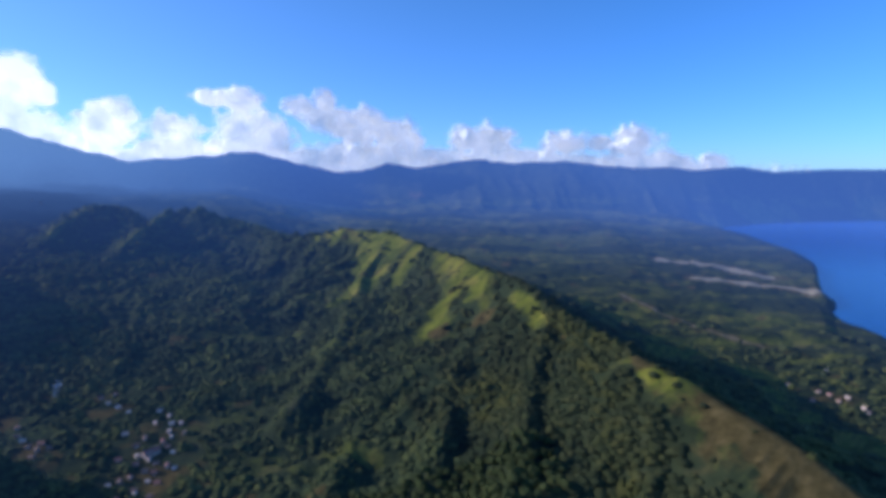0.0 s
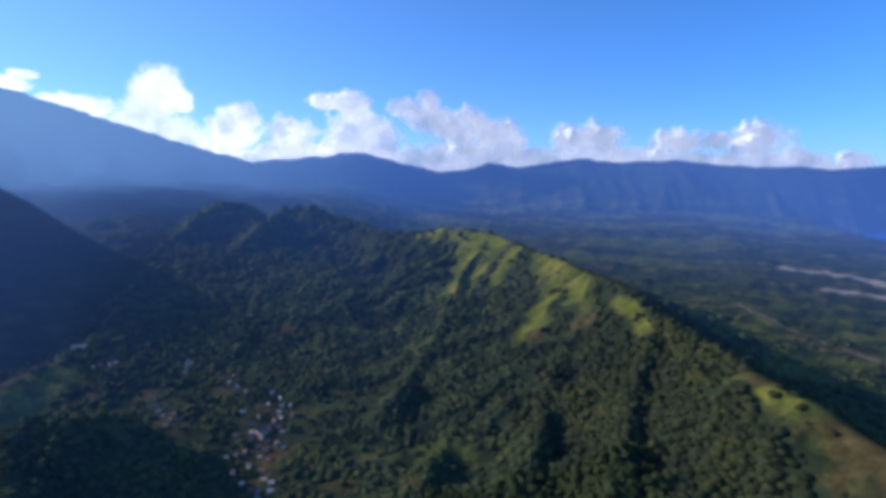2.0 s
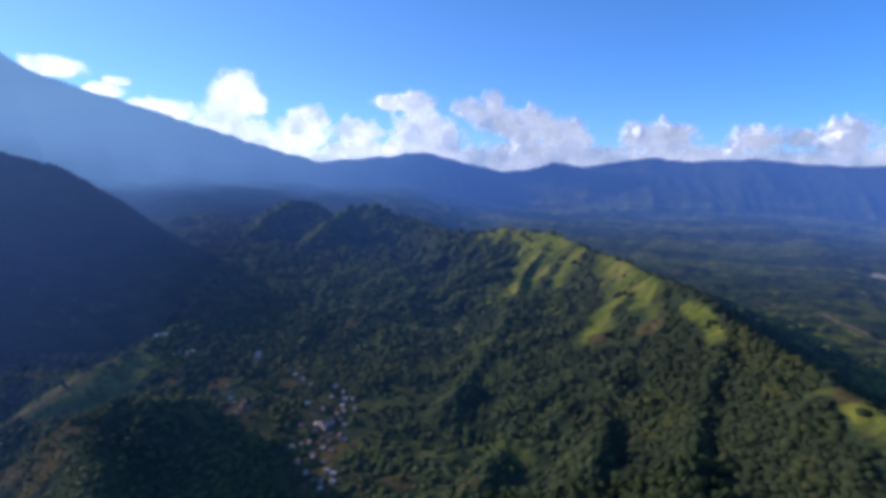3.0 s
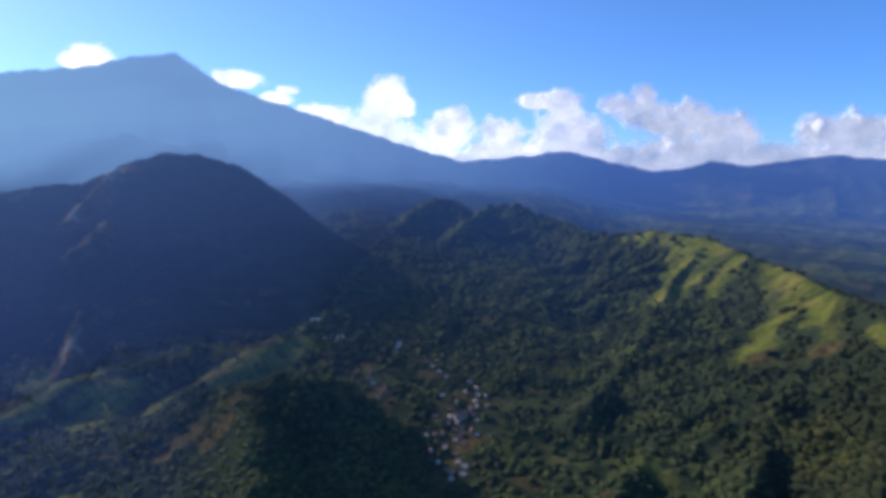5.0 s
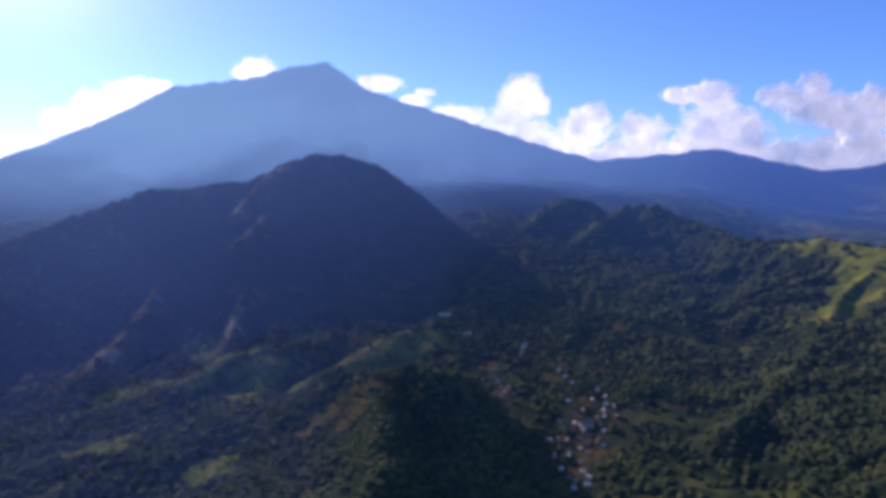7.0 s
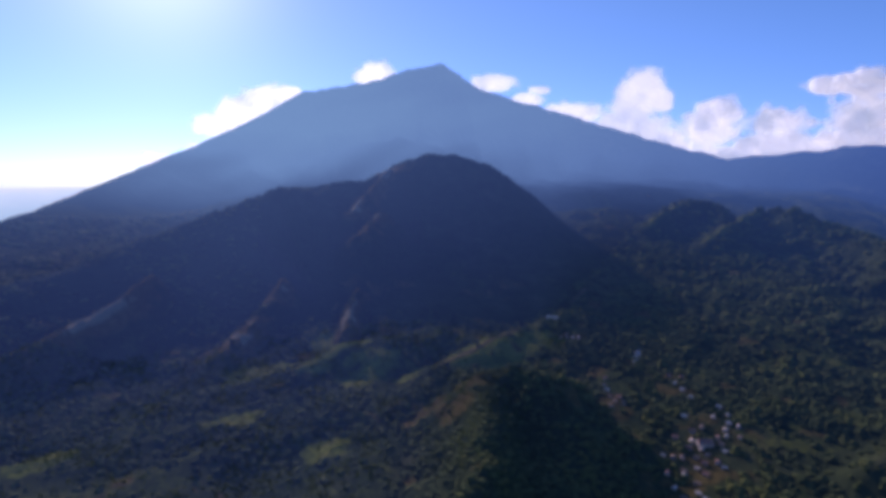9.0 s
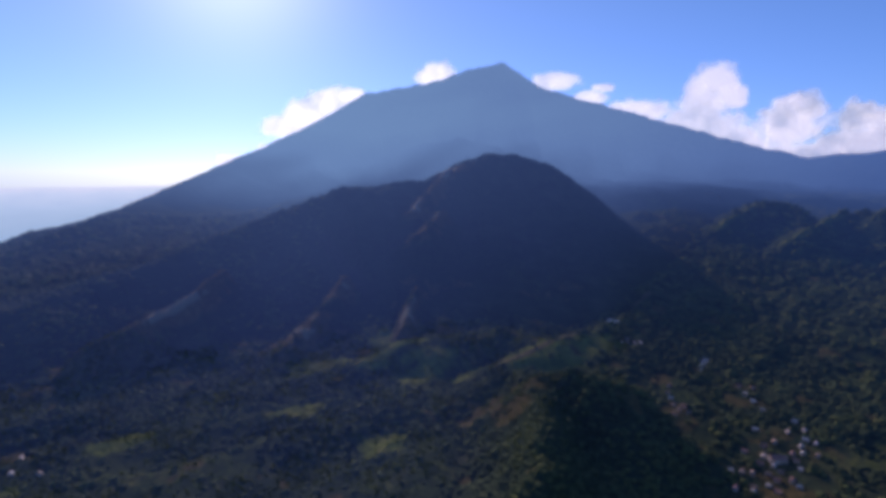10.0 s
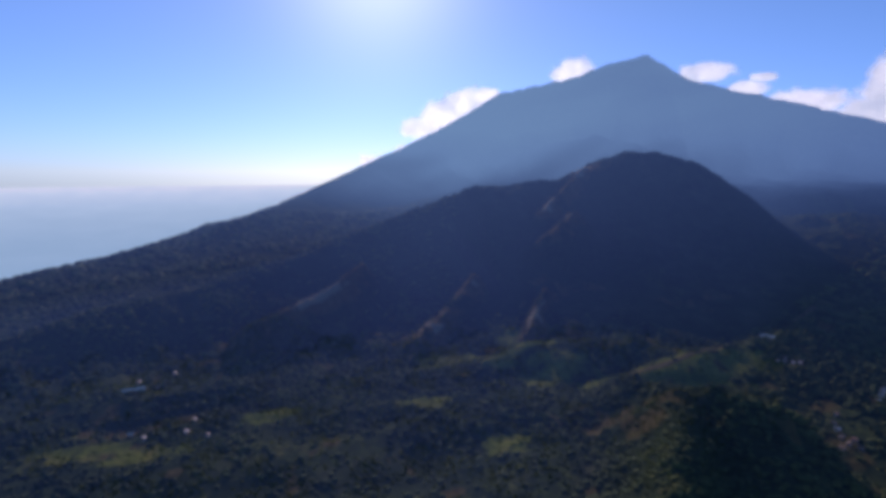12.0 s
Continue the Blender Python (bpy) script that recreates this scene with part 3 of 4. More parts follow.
def painted_haze(verts):
    """How much haze is painted on a place, by range, azimuth and height."""
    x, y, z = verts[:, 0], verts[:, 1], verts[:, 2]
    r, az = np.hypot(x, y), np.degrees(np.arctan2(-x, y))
    # the painted haze is weaker at the volcano's foot than at its middle height
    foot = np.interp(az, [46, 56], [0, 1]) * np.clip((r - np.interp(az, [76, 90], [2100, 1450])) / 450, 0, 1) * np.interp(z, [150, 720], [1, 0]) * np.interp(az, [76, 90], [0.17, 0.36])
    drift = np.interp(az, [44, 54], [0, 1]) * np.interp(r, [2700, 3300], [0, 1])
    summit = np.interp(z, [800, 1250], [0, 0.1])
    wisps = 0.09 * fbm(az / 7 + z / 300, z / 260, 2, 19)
    # painted glow also lifts dark nearby ground, most over the shaded knoll
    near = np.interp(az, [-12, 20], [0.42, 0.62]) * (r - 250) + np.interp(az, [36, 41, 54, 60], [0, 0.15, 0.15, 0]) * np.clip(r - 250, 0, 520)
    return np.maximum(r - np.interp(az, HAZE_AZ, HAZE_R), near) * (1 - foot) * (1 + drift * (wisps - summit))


def ring_sheet(name, azs, inner, outer, steps, mat):
    """A sheet of land between two lines of range, which may change with the azimuth."""
    a = np.radians(azs)[:, None]
    r = inner[:, None] * (outer / inner)[:, None] ** steps[None]
    x, y = -np.sin(a) * r, np.cos(a) * r
    z, grass, dry, _ = land(x.ravel(), y.ravel())
    verts = np.stack([x.ravel(), y.ravel(), z], 1)
    na, nr = len(azs), len(steps)
    i, j = np.meshgrid(np.arange(na - 1), np.arange(nr - 1), indexing="ij")
    k = (i * nr + j).ravel()
    faces = np.stack([k, k + 1, k + nr + 1, k + nr], 1)
    me = mesh_from(name, verts, faces, mat)
    for key, v in (("grass", grass), ("dry", dry), ("painted_haze", painted_haze(verts))):
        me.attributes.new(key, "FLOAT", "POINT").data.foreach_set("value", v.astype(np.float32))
    return new(name, me)


AZS = np.concatenate([np.arange(-180, -50, 2.0), np.arange(-50, 130, 0.18), np.arange(130, 180.1, 2.0)])
# where the near ground sheet ends and the backdrop sheet begins
EDGE_AZ = [-60, -4, 6, 14, 17, 36, 41, 44, 47, 50, 54, 60, 64, 70, 80, 125]
EDGE_R = [1550, 1560, 1800, 1880, 2400, 2450, 1560, 1350, 1190, 1130, 1130, 1160, 1180, 1180, 1180, 1180]
EDGE = np.interp(AZS, EDGE_AZ, EDGE_R)
SPAN = np.full(len(AZS), 1.0)
ground = tagged(ring_sheet("ground", AZS, SPAN * 380, EDGE, np.linspace(0, 1, 320), land_mat),
                "forested ridge, valley fields and dry grassland", "ground", kind="structure")
tagged(ring_sheet("ground", AZS, SPAN * 0.05, SPAN * 380, np.log(np.linspace(0.05, 380, 70) / 0.05) / math.log(380 / 0.05), land_mat), "scrubby valley floor under the lookout", "ground", kind="structure")
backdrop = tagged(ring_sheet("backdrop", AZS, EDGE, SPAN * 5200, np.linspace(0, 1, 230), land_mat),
                  "volcano, wooded dome hill and distant mountain range under painted blue haze", "mountains", kind="structure")
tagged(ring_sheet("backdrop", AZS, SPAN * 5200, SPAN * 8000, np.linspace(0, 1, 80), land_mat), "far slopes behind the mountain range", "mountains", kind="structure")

# sea
a = np.radians(np.arange(0, 360, 3.0))
rs = np.array([1000, 2000, 3500, 6000, 12000, 30000.0])
vx = np.stack([np.outer(np.cos(a), rs).ravel(), np.outer(np.sin(a), rs).ravel(), np.zeros(len(a) * len(rs))], 1)
i, j = np.meshgrid(np.arange(len(a)), np.arange(len(rs) - 1), indexing="ij")
k0, k1 = (i * len(rs) + j).ravel(), (((i + 1) % len(a)) * len(rs) + j).ravel()
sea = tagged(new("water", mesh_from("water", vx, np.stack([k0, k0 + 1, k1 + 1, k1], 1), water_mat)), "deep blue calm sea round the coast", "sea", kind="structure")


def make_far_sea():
    """An emission ramp that paints haze on the sea, paler towards the horizon."""
    m, n, l, p = material("far_sea_glow")
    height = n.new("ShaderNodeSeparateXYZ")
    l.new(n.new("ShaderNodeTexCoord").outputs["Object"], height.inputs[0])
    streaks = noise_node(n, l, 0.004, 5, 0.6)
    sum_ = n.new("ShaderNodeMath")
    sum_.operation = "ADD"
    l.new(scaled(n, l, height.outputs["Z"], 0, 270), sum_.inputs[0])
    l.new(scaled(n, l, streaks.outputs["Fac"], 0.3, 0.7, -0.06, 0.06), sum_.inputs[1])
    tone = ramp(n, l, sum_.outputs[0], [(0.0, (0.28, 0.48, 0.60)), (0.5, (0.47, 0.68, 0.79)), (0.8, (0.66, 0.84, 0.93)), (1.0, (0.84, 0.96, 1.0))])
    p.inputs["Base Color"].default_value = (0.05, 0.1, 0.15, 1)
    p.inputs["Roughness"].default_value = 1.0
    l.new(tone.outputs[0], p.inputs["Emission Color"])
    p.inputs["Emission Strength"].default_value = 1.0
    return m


# the sheet bends upwards to meet the horizon as seen from the eye
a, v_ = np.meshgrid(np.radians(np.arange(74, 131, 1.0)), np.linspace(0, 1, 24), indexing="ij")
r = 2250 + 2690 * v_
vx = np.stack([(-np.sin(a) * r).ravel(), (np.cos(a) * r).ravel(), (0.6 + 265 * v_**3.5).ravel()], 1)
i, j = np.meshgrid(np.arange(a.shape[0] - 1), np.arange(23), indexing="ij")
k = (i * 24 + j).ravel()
tagged(new("backdrop", mesh_from("backdrop", vx, np.stack([k, k + 1, k + 25, k + 24], 1), make_far_sea())), "pale glowing sea sheet bent up to the horizon, haze painted on", "sea", kind="structure")


# ---------------------------------------------------------------- clouds
# azimuth and height of the cloud tops, as angles from the middle of the place
CLOUD_R = 4960.0
TOP_AZ = [-28.2, -25.9, -23.9, -21.8, -17.4, -15.0, -11.5, -7.4, -1.4, 3.8, 6.7, 10.2, 13.2, 16.1, 21.3, 23.5, 25.7, 28.4, 29.5, 33.1, 34.0, 36.9, 41.0, 42.2, 44.2, 46.3, 47.0, 51.6, 54.4, 58.4, 71.6, 75.1, 79.7, 83.0]
TOP_EL = [1.0, 1.7, 2.1, 3.0, 2.4, 2.2, 2.9, 3.1, 3.0, 3.1, 3.6, 4.0, 3.2, 3.2, 4.1, 3.6, 4.5, 4.0, 3.1, 3.1, 4.4, 4.8, 4.7, 5.5, 5.7, 6.3, 6.9, 7.9, 8.8, 10.5, 7.6, 6.3, 4.5, 2.4]
# the heads that stand out of the bank: azimuth, height, half width, half height
HEADS_EAST = [(37.5, 8.2, 1.5, 1.4), (36.3, 7.0, 1.2, 0.9), (38.2, 6.4, 2.0, 1.3), (30.9, 5.5, 1.7, 1.1), (26.4, 4.5, 2.1, 1.1), (22.1, 7.6, 2.0, 0.6), (19.7, 7.3, 1.4, 1.1), (19.4, 4.8, 2.1, 2.0), (17.5, 3.6, 1.9, 2.1), (14.3, 6.9, 1.5, 0.8), (12.7, 6.2, 1.8, 1.0), (12.1, 7.2, 1.1, 1.3), (10.7, 5.5, 1.6, 1.3), (8.2, 5.0, 1.9, 1.7), (5.2, 4.4, 2.0, 1.3), (3.2, 3.6, 1.1, 0.7), (-4.2, 3.6, 2.7, 1.4), (-2.5, 4.2, 1.3, 0.9), (-12.3, 3.3, 2.0, 1.0), (-19.2, 3.3, 2.1, 1.3), (-16.2, 3.3, 1.2, 0.7), (-26.3, 1.3, 1.4, 0.7)]
HEADS_WEST = [(64.1, 10.1, 1.7, 0.8), (65.0, 9.8, 1.2, 0.6), (52.2, 9.1, 1.8, 0.7), (48.9, 7.4, 1.4, 0.5), (47.4, 8.4, 0.8, 0.3), (44.2, 6.0, 2.2, 0.9), (38.0, 7.4, 1.6, 1.8), (37.2, 8.8, 0.7, 0.9), (36.0, 7.1, 1.0, 1.1), (38.9, 4.8, 2.8, 1.3), (31.2, 5.8, 1.3, 1.0), (31.6, 4.0, 2.4, 1.6), (75.1, 7.2, 1.7, 1.0), (77.4, 5.7, 2.0, 1.2), (72.8, 7.6, 1.5, 0.7), (79.7, 4.5, 1.7, 0.9)]


def puffs(x, y, seed):
    """Round heads packed side by side: 1 in the middle of each, 0 where they meet."""
    ix, iy = np.floor(x), np.floor(y)
    best = np.full(x.shape, 9.0)
    for dx in (-1, 0, 1):
        for dy in (-1, 0, 1):
            cx, cy = ix + dx, iy + dy
            d = (cx + lattice(cx, cy, seed) - x) ** 2 + (cy + lattice(cx, cy, seed + 50) - y) ** 2
            best = np.minimum(best, d)
    return np.exp(-2.2 * best)


def cloud_sheet(a0, a1):
    """A bank of cumulus: billows that swell towards the middle of the place, thinning out at their rim."""
    azs, els = np.arange(a0, a1, 0.1), np.arange(0.2, 12.6, 0.1)
    a_, e = np.meshgrid(azs, els, indexing="ij")
    top = np.interp(a_, TOP_AZ, TOP_EL)
    wx, wy = 0.5 * fbm(a_ / 1.5, e / 1.5, 3, 90), 0.5 * fbm(a_ / 1.5 + 70, e / 1.5, 3, 92)
    puff = 0.75 * puffs(a_ / 2.3 + wx + 40, e / 1.8 + wy + 9, 91) + 0.1 * puffs(a_ / 1.0 + wx, e / 0.85 + wy, 94)
    smooth = 0.5 + 0.8 * fbm(a_ / 2.6 + 9, e / 2.0, 2, 95, 0.4)
    rag = 0.55 * (puff - 0.5) + 0.5 * fbm(a_ / 0.9, e / 0.9, 3, 93)
    body = (top - np.interp(a_, [40, 48], [-0.15, 0.35]) + 0.8 * rag - e) * 0.75
    low = body
    for ca, ce, ra, re in HEADS_EAST + HEADS_WEST:
        head = 1.46 - np.hypot((a_ - ca - 0.3 * wx) / ra, (e - ce - 0.2 * wy) / re) + 0.8 * rag
        body = np.maximum(body, np.clip(head, -1, 1) * 0.9)
    dens = np.clip(body, -1, 1) * np.interp(a_, [-34, -26, -16], [0.35, 0.7, 1])
    swell = np.sqrt(np.clip(dens, 0, 1)) * (25 + 80 * smooth)
    swell = (swell + 130 * (puff - 0.3) * np.clip(dens * 3, 0, 1)) * np.interp(a_, [28, 38], [1.15, 0.5])
    r = np.interp(a_, [-34, -28, -20, -10], [5950, 5600, 5150, CLOUD_R]) - swell
    aa = np.radians(a_)
    pts = np.stack([-np.sin(aa) * r, np.cos(aa) * r, EYE + r * np.tan(np.radians(e))], 2).reshape(-1, 3)
    na, ne = a_.shape
    i_, j_ = np.meshgrid(np.arange(na - 1), np.arange(ne - 1), indexing="ij")
    k = (i_ * ne + j_).ravel()
    flat = dens.ravel()
    faces = np.stack([k, k + 1, k + ne + 1, k + ne], 1)
    faces = faces[np.max(flat[faces], 1) > -0.1]
    cloud = new("cloud")
    heads = np.mean((body - low).ravel()[faces], 1) > 0.05
    for name, mine in (("bank", ~heads), ("billow", heads)):
        if not mine.any():
            continue
        used, back = np.unique(faces[mine], return_inverse=True)
        me = mesh_from(name, pts[used], back.reshape(-1, 4), cloud_mat)
        me.attributes.new("thickness", "FLOAT", "POINT").data.foreach_set("value", flat[used].astype(np.float32))
        new(name, me).parent = cloud
    return cloud


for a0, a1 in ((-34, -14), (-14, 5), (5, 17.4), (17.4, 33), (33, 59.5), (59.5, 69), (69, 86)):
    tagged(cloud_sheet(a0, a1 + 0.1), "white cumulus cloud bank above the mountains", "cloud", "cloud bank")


# ---------------------------------------------------------------- trees
def ico(sub):
    bm = bmesh.new()
    bmesh.ops.create_icosphere(bm, subdivisions=sub, radius=1.0)
    v = np.array([q.co[:] for q in bm.verts])
    f = np.array([[q.index for q in p.verts] for p in bm.faces])
    bm.free()
    return v, f


def lumps(centres, radii, sub=1, rough=0.25, flat=0.8, seed=0):
    """Many uneven round clumps: their points and faces."""
    v, f = ico(sub)
    rng_ = np.random.default_rng(seed)
    n = len(centres)
    turn = rng_.uniform(0, 2 * np.pi, n)
    c, s = np.cos(turn)[:, None], np.sin(turn)[:, None]
    vx = v[None, :, 0] * c - v[None, :, 1] * s
    vy = v[None, :, 0] * s + v[None, :, 1] * c
    vz = np.repeat(v[None, :, 2], n, 0) * flat
    bumpy = 1 + rough * (rng_.random((n, len(v))) - 0.5) * 2
    pts = np.stack([vx * bumpy, vy * bumpy, vz * bumpy], 2) * np.asarray(radii)[:, None, None] + np.asarray(centres)[:, None, :]
    faces = (f[None] + (np.arange(n) * len(v))[:, None, None]).reshape(-1, 3)
    return pts.reshape(-1, 3), faces


def make_leaves(name, dark, mid_, light):
    m, n, l, p = material(name)
    island = n.new("ShaderNodeNewGeometry").outputs["Random Per Island"]
    fine = noise_node(n, l, 0.8, 4, 0.7)
    tone = ramp(n, l, island, [(0.0, dark), (0.55, mid_), (1.0, light)])
    speck = ramp(n, l, fine.outputs["Fac"], [(0.3, (0.6, 0.6, 0.6)), (0.7, (1.25, 1.25, 1.25))])
    mul = n.new("ShaderNodeMix")
    mul.data_type, mul.blend_type = "RGBA", "MULTIPLY"
    mul.inputs[0].default_value = 1.0
    broad = noise_node(n, l, 0.014, 4, 0.6)
    stand = ramp(n, l, broad.outputs["Fac"], [(0.32, (0.55, 0.62, 0.7)), (0.5, (1.0, 1.0, 1.0)), (0.68, (1.45, 1.3, 0.9))])
    wide = n.new("ShaderNodeMix")
    wide.data_type, wide.blend_type = "RGBA", "MULTIPLY"
    wide.inputs[0].default_value = 1.0
    l.new(tone.outputs[0], wide.inputs[6])
    l.new(stand.outputs[0], wide.inputs[7])
    l.new(wide.outputs[2], mul.inputs[6])
    l.new(speck.outputs[0], mul.inputs[7])
    l.new(mul.outputs[2], p.inputs["Base Color"])
    p.inputs["Roughness"].default_value = 0.85
    p.inputs["Specular IOR Level"].default_value = 0.03
    b = n.new("ShaderNodeBump")
    b.inputs["Strength"].default_value, b.inputs["Distance"].default_value = 0.9, 1.0
    l.new(fine.outputs["Fac"], b.inputs["Height"])
    l.new(b.outputs[0], p.inputs["Normal"])
    thin = n.new("ShaderNodeBsdfTranslucent")
    l.new(mul.outputs[2], thin.inputs["Color"])
    blend = n.new("ShaderNodeMixShader")
    blend.inputs[0].default_value = 0.22
    # the crowns emit the same painted haze, scaled up for the translucent share
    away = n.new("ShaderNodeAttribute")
    away.attribute_name = "painted_haze"
    emit_haze(n, l, p, n.new("ShaderNodeTexCoord").outputs["Object"], away.outputs["Fac"], AIR_PALE, 1.28)
    l.new(p.outputs[0], blend.inputs[1])
    l.new(thin.outputs[0], blend.inputs[2])
    l.new(blend.outputs[0], n["Material Output"].inputs["Surface"])
    return m


# olive copy of the leaves, its colour also darkened in place of weaker sunlight
shaded_olive_mat = make_leaves("shaded_olive_leaves", (0.050, 0.060, 0.026), (0.068, 0.080, 0.031), (0.096, 0.100, 0.037))
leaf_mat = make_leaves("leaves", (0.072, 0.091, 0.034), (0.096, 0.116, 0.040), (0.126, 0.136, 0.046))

rng = np.random.default_rng(12)

VILLAGE = [(-584, 886), (-512, 804), (-483, 764), (-419, 759), (-396, 741), (-383, 722), (-371, 724), (-378, 704), (-402, 666), (-400, 684),
           (-374, 680), (-390, 647), (-384, 632), (-360, 634), (-354, 618), (-343, 629), (-333, 625), (-377, 607), (-388, 582), (-384, 597),
           (-354, 603), (-354, 575), (-345, 544), (-320, 552), (-308, 547), (-309, 517), (-315, 529), (-526, 792), (-533, 653), (-523, 663),
           (-513, 632), (-506, 653), (-368, 690), (-362, 668), (-372, 640), (-366, 620), (-341, 600), (-360, 585), (-333, 570), (-327, 535),
           (-300, 530), (-364, 557), (-410, 640), (-349, 655), (-356, 702), (-430, 690), (-405, 720)]
UPPER_HOUSES = [(-582, 699), (-745, 771), (-724, 783), (-461, 752), (-728, 773), (-733, 759), (-549, 665), (-518, 648), (-600, 796), (-502, 772), (-566, 678)]
COAST_HAMLET = [(601, 902), (593, 828), (627, 863), (640, 855), (655, 799), (651, 785), (719, 974), (636, 828),
    (659, 840)]
WEST_HAMLET = [(-941, -303), (-741, -239), (-788, -186), (-912, -269), (-969, -255), (-726, -157), (-741, -186), (-770, -264)]
VALLEY_HAMLET = [(-1510, 1717), (-1799, 2371), (-1754, 2363), (-734, 747)]
LONG_HALLS = [(-809, 796), (-898, -300), (-376, 653)]
homes = np.array(VILLAGE + UPPER_HOUSES + COAST_HAMLET + WEST_HAMLET + VALLEY_HAMLET + LONG_HALLS, float)
# the stretch of slope where the trees stand singly
GROVE = (-120, 110, 440, 535)


def scatter(a0, a1, r0, r1, step):
    """Places on an uneven grid between two azimuths and ranges."""
    g = np.arange(-r1, r1, step)
    x, y = [q.ravel() for q in np.meshgrid(g, g)]
    x, y = x + rng.uniform(-0.45, 0.45, x.size) * step, y + rng.uniform(-0.45, 0.45, x.size) * step
    r, az = np.hypot(x, y), np.degrees(np.arctan2(-x, y))
    keep = (r > r0) & (r < r1) & (az > a0) & (az < a1)
    return x[keep], y[keep]


def wooded(x, y):
    """Which of the places bear a tree, and how high the ground is."""
    z, grass, dry, wood = land(x, y)
    thin = np.interp(np.degrees(np.arctan2(-x, y)), [17, 24], [0, 1]) * np.clip((np.hypot(x, y) - 950) / 300, 0, 1)
    chance = wood * (1 - thin * np.clip(0.36 - 1.2 * fbm(x / 170, y / 110, 4, 96), 0, 0.9)) * np.clip(1.0 - 1.7 * grass - 1.3 * dry, 0.04, 1) * np.clip(0.85 + 1.1 * fbm(x / 130, y / 130, 4, 85), 0.2, 1)
    keep = (rng.random(x.size) < chance) & (z > 3)
    r, az = np.hypot(x, y), np.degrees(np.arctan2(-x, y))
    keep &= ((az > 76) | (r < np.interp(az, EDGE_AZ, EDGE_R) - np.interp(az, [-5, 5, 16, 40, 46], [420, 60, 60, 60, 10]) * rng.random(x.size) ** 1.5)) & ~((az < 4) & (r > 900) & (rng.random(x.size) < np.interp(r, [800, 1500], [0.3, 0.8])))
    keep &= ~((az > 60) & (r < 1900) & (rng.random(x.size) < 0.2)) | ((r > 1900) & (az > 78) & (z > 3))
    for hx, hy in homes:
        keep &= np.hypot(x - hx, y - hy) > 11
    return keep, z


def canopy(x, y, z, step, sub, lobes, seed, mat, label):
    """Crowns of uneven size, joined into one wood."""
    size = rng.uniform(0.55, 1.15, x.size) ** 1.5 * step * 1.05 * np.where((np.degrees(np.arctan2(-x, y)) > 50) & (np.hypot(x, y) < 1900), 0.75, 1)
    centres, radii = np.stack([x, y, z + size * 0.12], 1), size
    pts, faces = lumps(centres, radii, sub, 0.24, 0.5, seed)
    for k in range(lobes):
        off = rng.normal(0, 0.55, (x.size, 3)) * size[:, None] * (1, 1, 0.5)
        p2, f2 = lumps(centres + off + np.array((0, 0, 1)) * size[:, None] * 0.25, radii * rng.uniform(0.45, 0.7, x.size), 0, 0.25, 0.9, seed + k + 1)
        faces = np.concatenate([faces, f2 + len(pts)])
        pts = np.concatenate([pts, p2])
    me = mesh_from("forest", pts, faces, mat, True)
    me.attributes.new("painted_haze", "FLOAT", "POINT").data.foreach_set("value", painted_haze(pts).astype(np.float32))
    return tagged(new("forest", me), label, "forest", kind="stuff")


def forest(a0, a1, r0, r1, step, sub, lobes, seed):
    """Woods between two azimuths and ranges; olive leaves, darkened for weak sun, cover the ridge's long lower flank.
    """
    x, y = scatter(a0, a1, r0, r1, step)
    keep, z = wooded(x, y)
    keep &= ~((x > GROVE[0]) & (x < GROVE[1]) & (y > GROVE[2]) & (y < GROVE[3]))
    x, y, z = x[keep], y[keep], z[keep]
    olive = (np.degrees(np.arctan2(-x, y)) + 11 * fbm(x / 130, y / 130, 4, 99) < 1) & (x < 330)
    for here, mat, label in ((~olive, leaf_mat, "dense dark green woodland on the slopes"), (olive, shaded_olive_mat, "olive green woodland on the ridge, darkened for weak sun")):
        if here.sum() > 40:
            canopy(x[here], y[here], z[here], step, sub, lobes, seed, mat, label)


forest(-46, 124, 420, 640, 5.8, 1, 0, 300)
forest(-46, 124, 640, 1000, 6.4, 0, 1, 305)
forest(-46, 124, 1000, 1300, 7.6, 0, 1, 310)
forest(-46, -4, 1300, 1600, 11.0, 0, 0, 320)
forest(-4, 44, 1300, 1880, 9.0, 0, 0, 330)
forest(15, 42, 1880, 2450, 12.0, 0, 0, 340)
forest(76, 124, 1180, 1900, 11.0, 0, 0, 350)
forest(80, 120, 1900, 3000, 15.0, 0, 0, 360)


def shrubs(a0, a1, r0, r1, step, seed):
    """Low bushes strewn over the open fields."""
    x, y = scatter(a0, a1, r0, r1, step)
    z, grass, dry, wood = land(x, y)
    keep = rng.random(x.size) < np.clip(0.55 + 1.4 * fbm(x / 60, y / 38, 4, 98) - 0.5 * grass - 0.4 * dry, 0.05, 0.9)
    x, y, z = x[keep], y[keep], z[keep]
    size = rng.uniform(0.9, 2.1, x.size)
    pts, faces = lumps(np.stack([x, y, z + size * 0.2], 1), size, 0, 0.3, 0.65, seed)
    return tagged(new("shrubs", mesh_from("shrubs", pts, faces, leaf_mat, True)), "low dark green shrubs strewn over the fields", "shrubs", kind="stuff")


shrubs(44, 122, 440, 1120, 4.6, 400)


# ---------------------------------------------------------------- single trees, houses
def part(name, verts, faces, mat, parent, label="", smooth=False):
    me = bpy.data.meshes.new(name)
    me.from_pydata([tuple(v) for v in verts], [], [tuple(int(q) for q in f) for f in faces])
    me.materials.append(mat)
    if smooth:
        me.polygons.foreach_set("use_smooth", [True] * len(me.polygons))
    ob = new(name, me)
    ob.parent = parent
    return tagged(ob, label) if label else ob


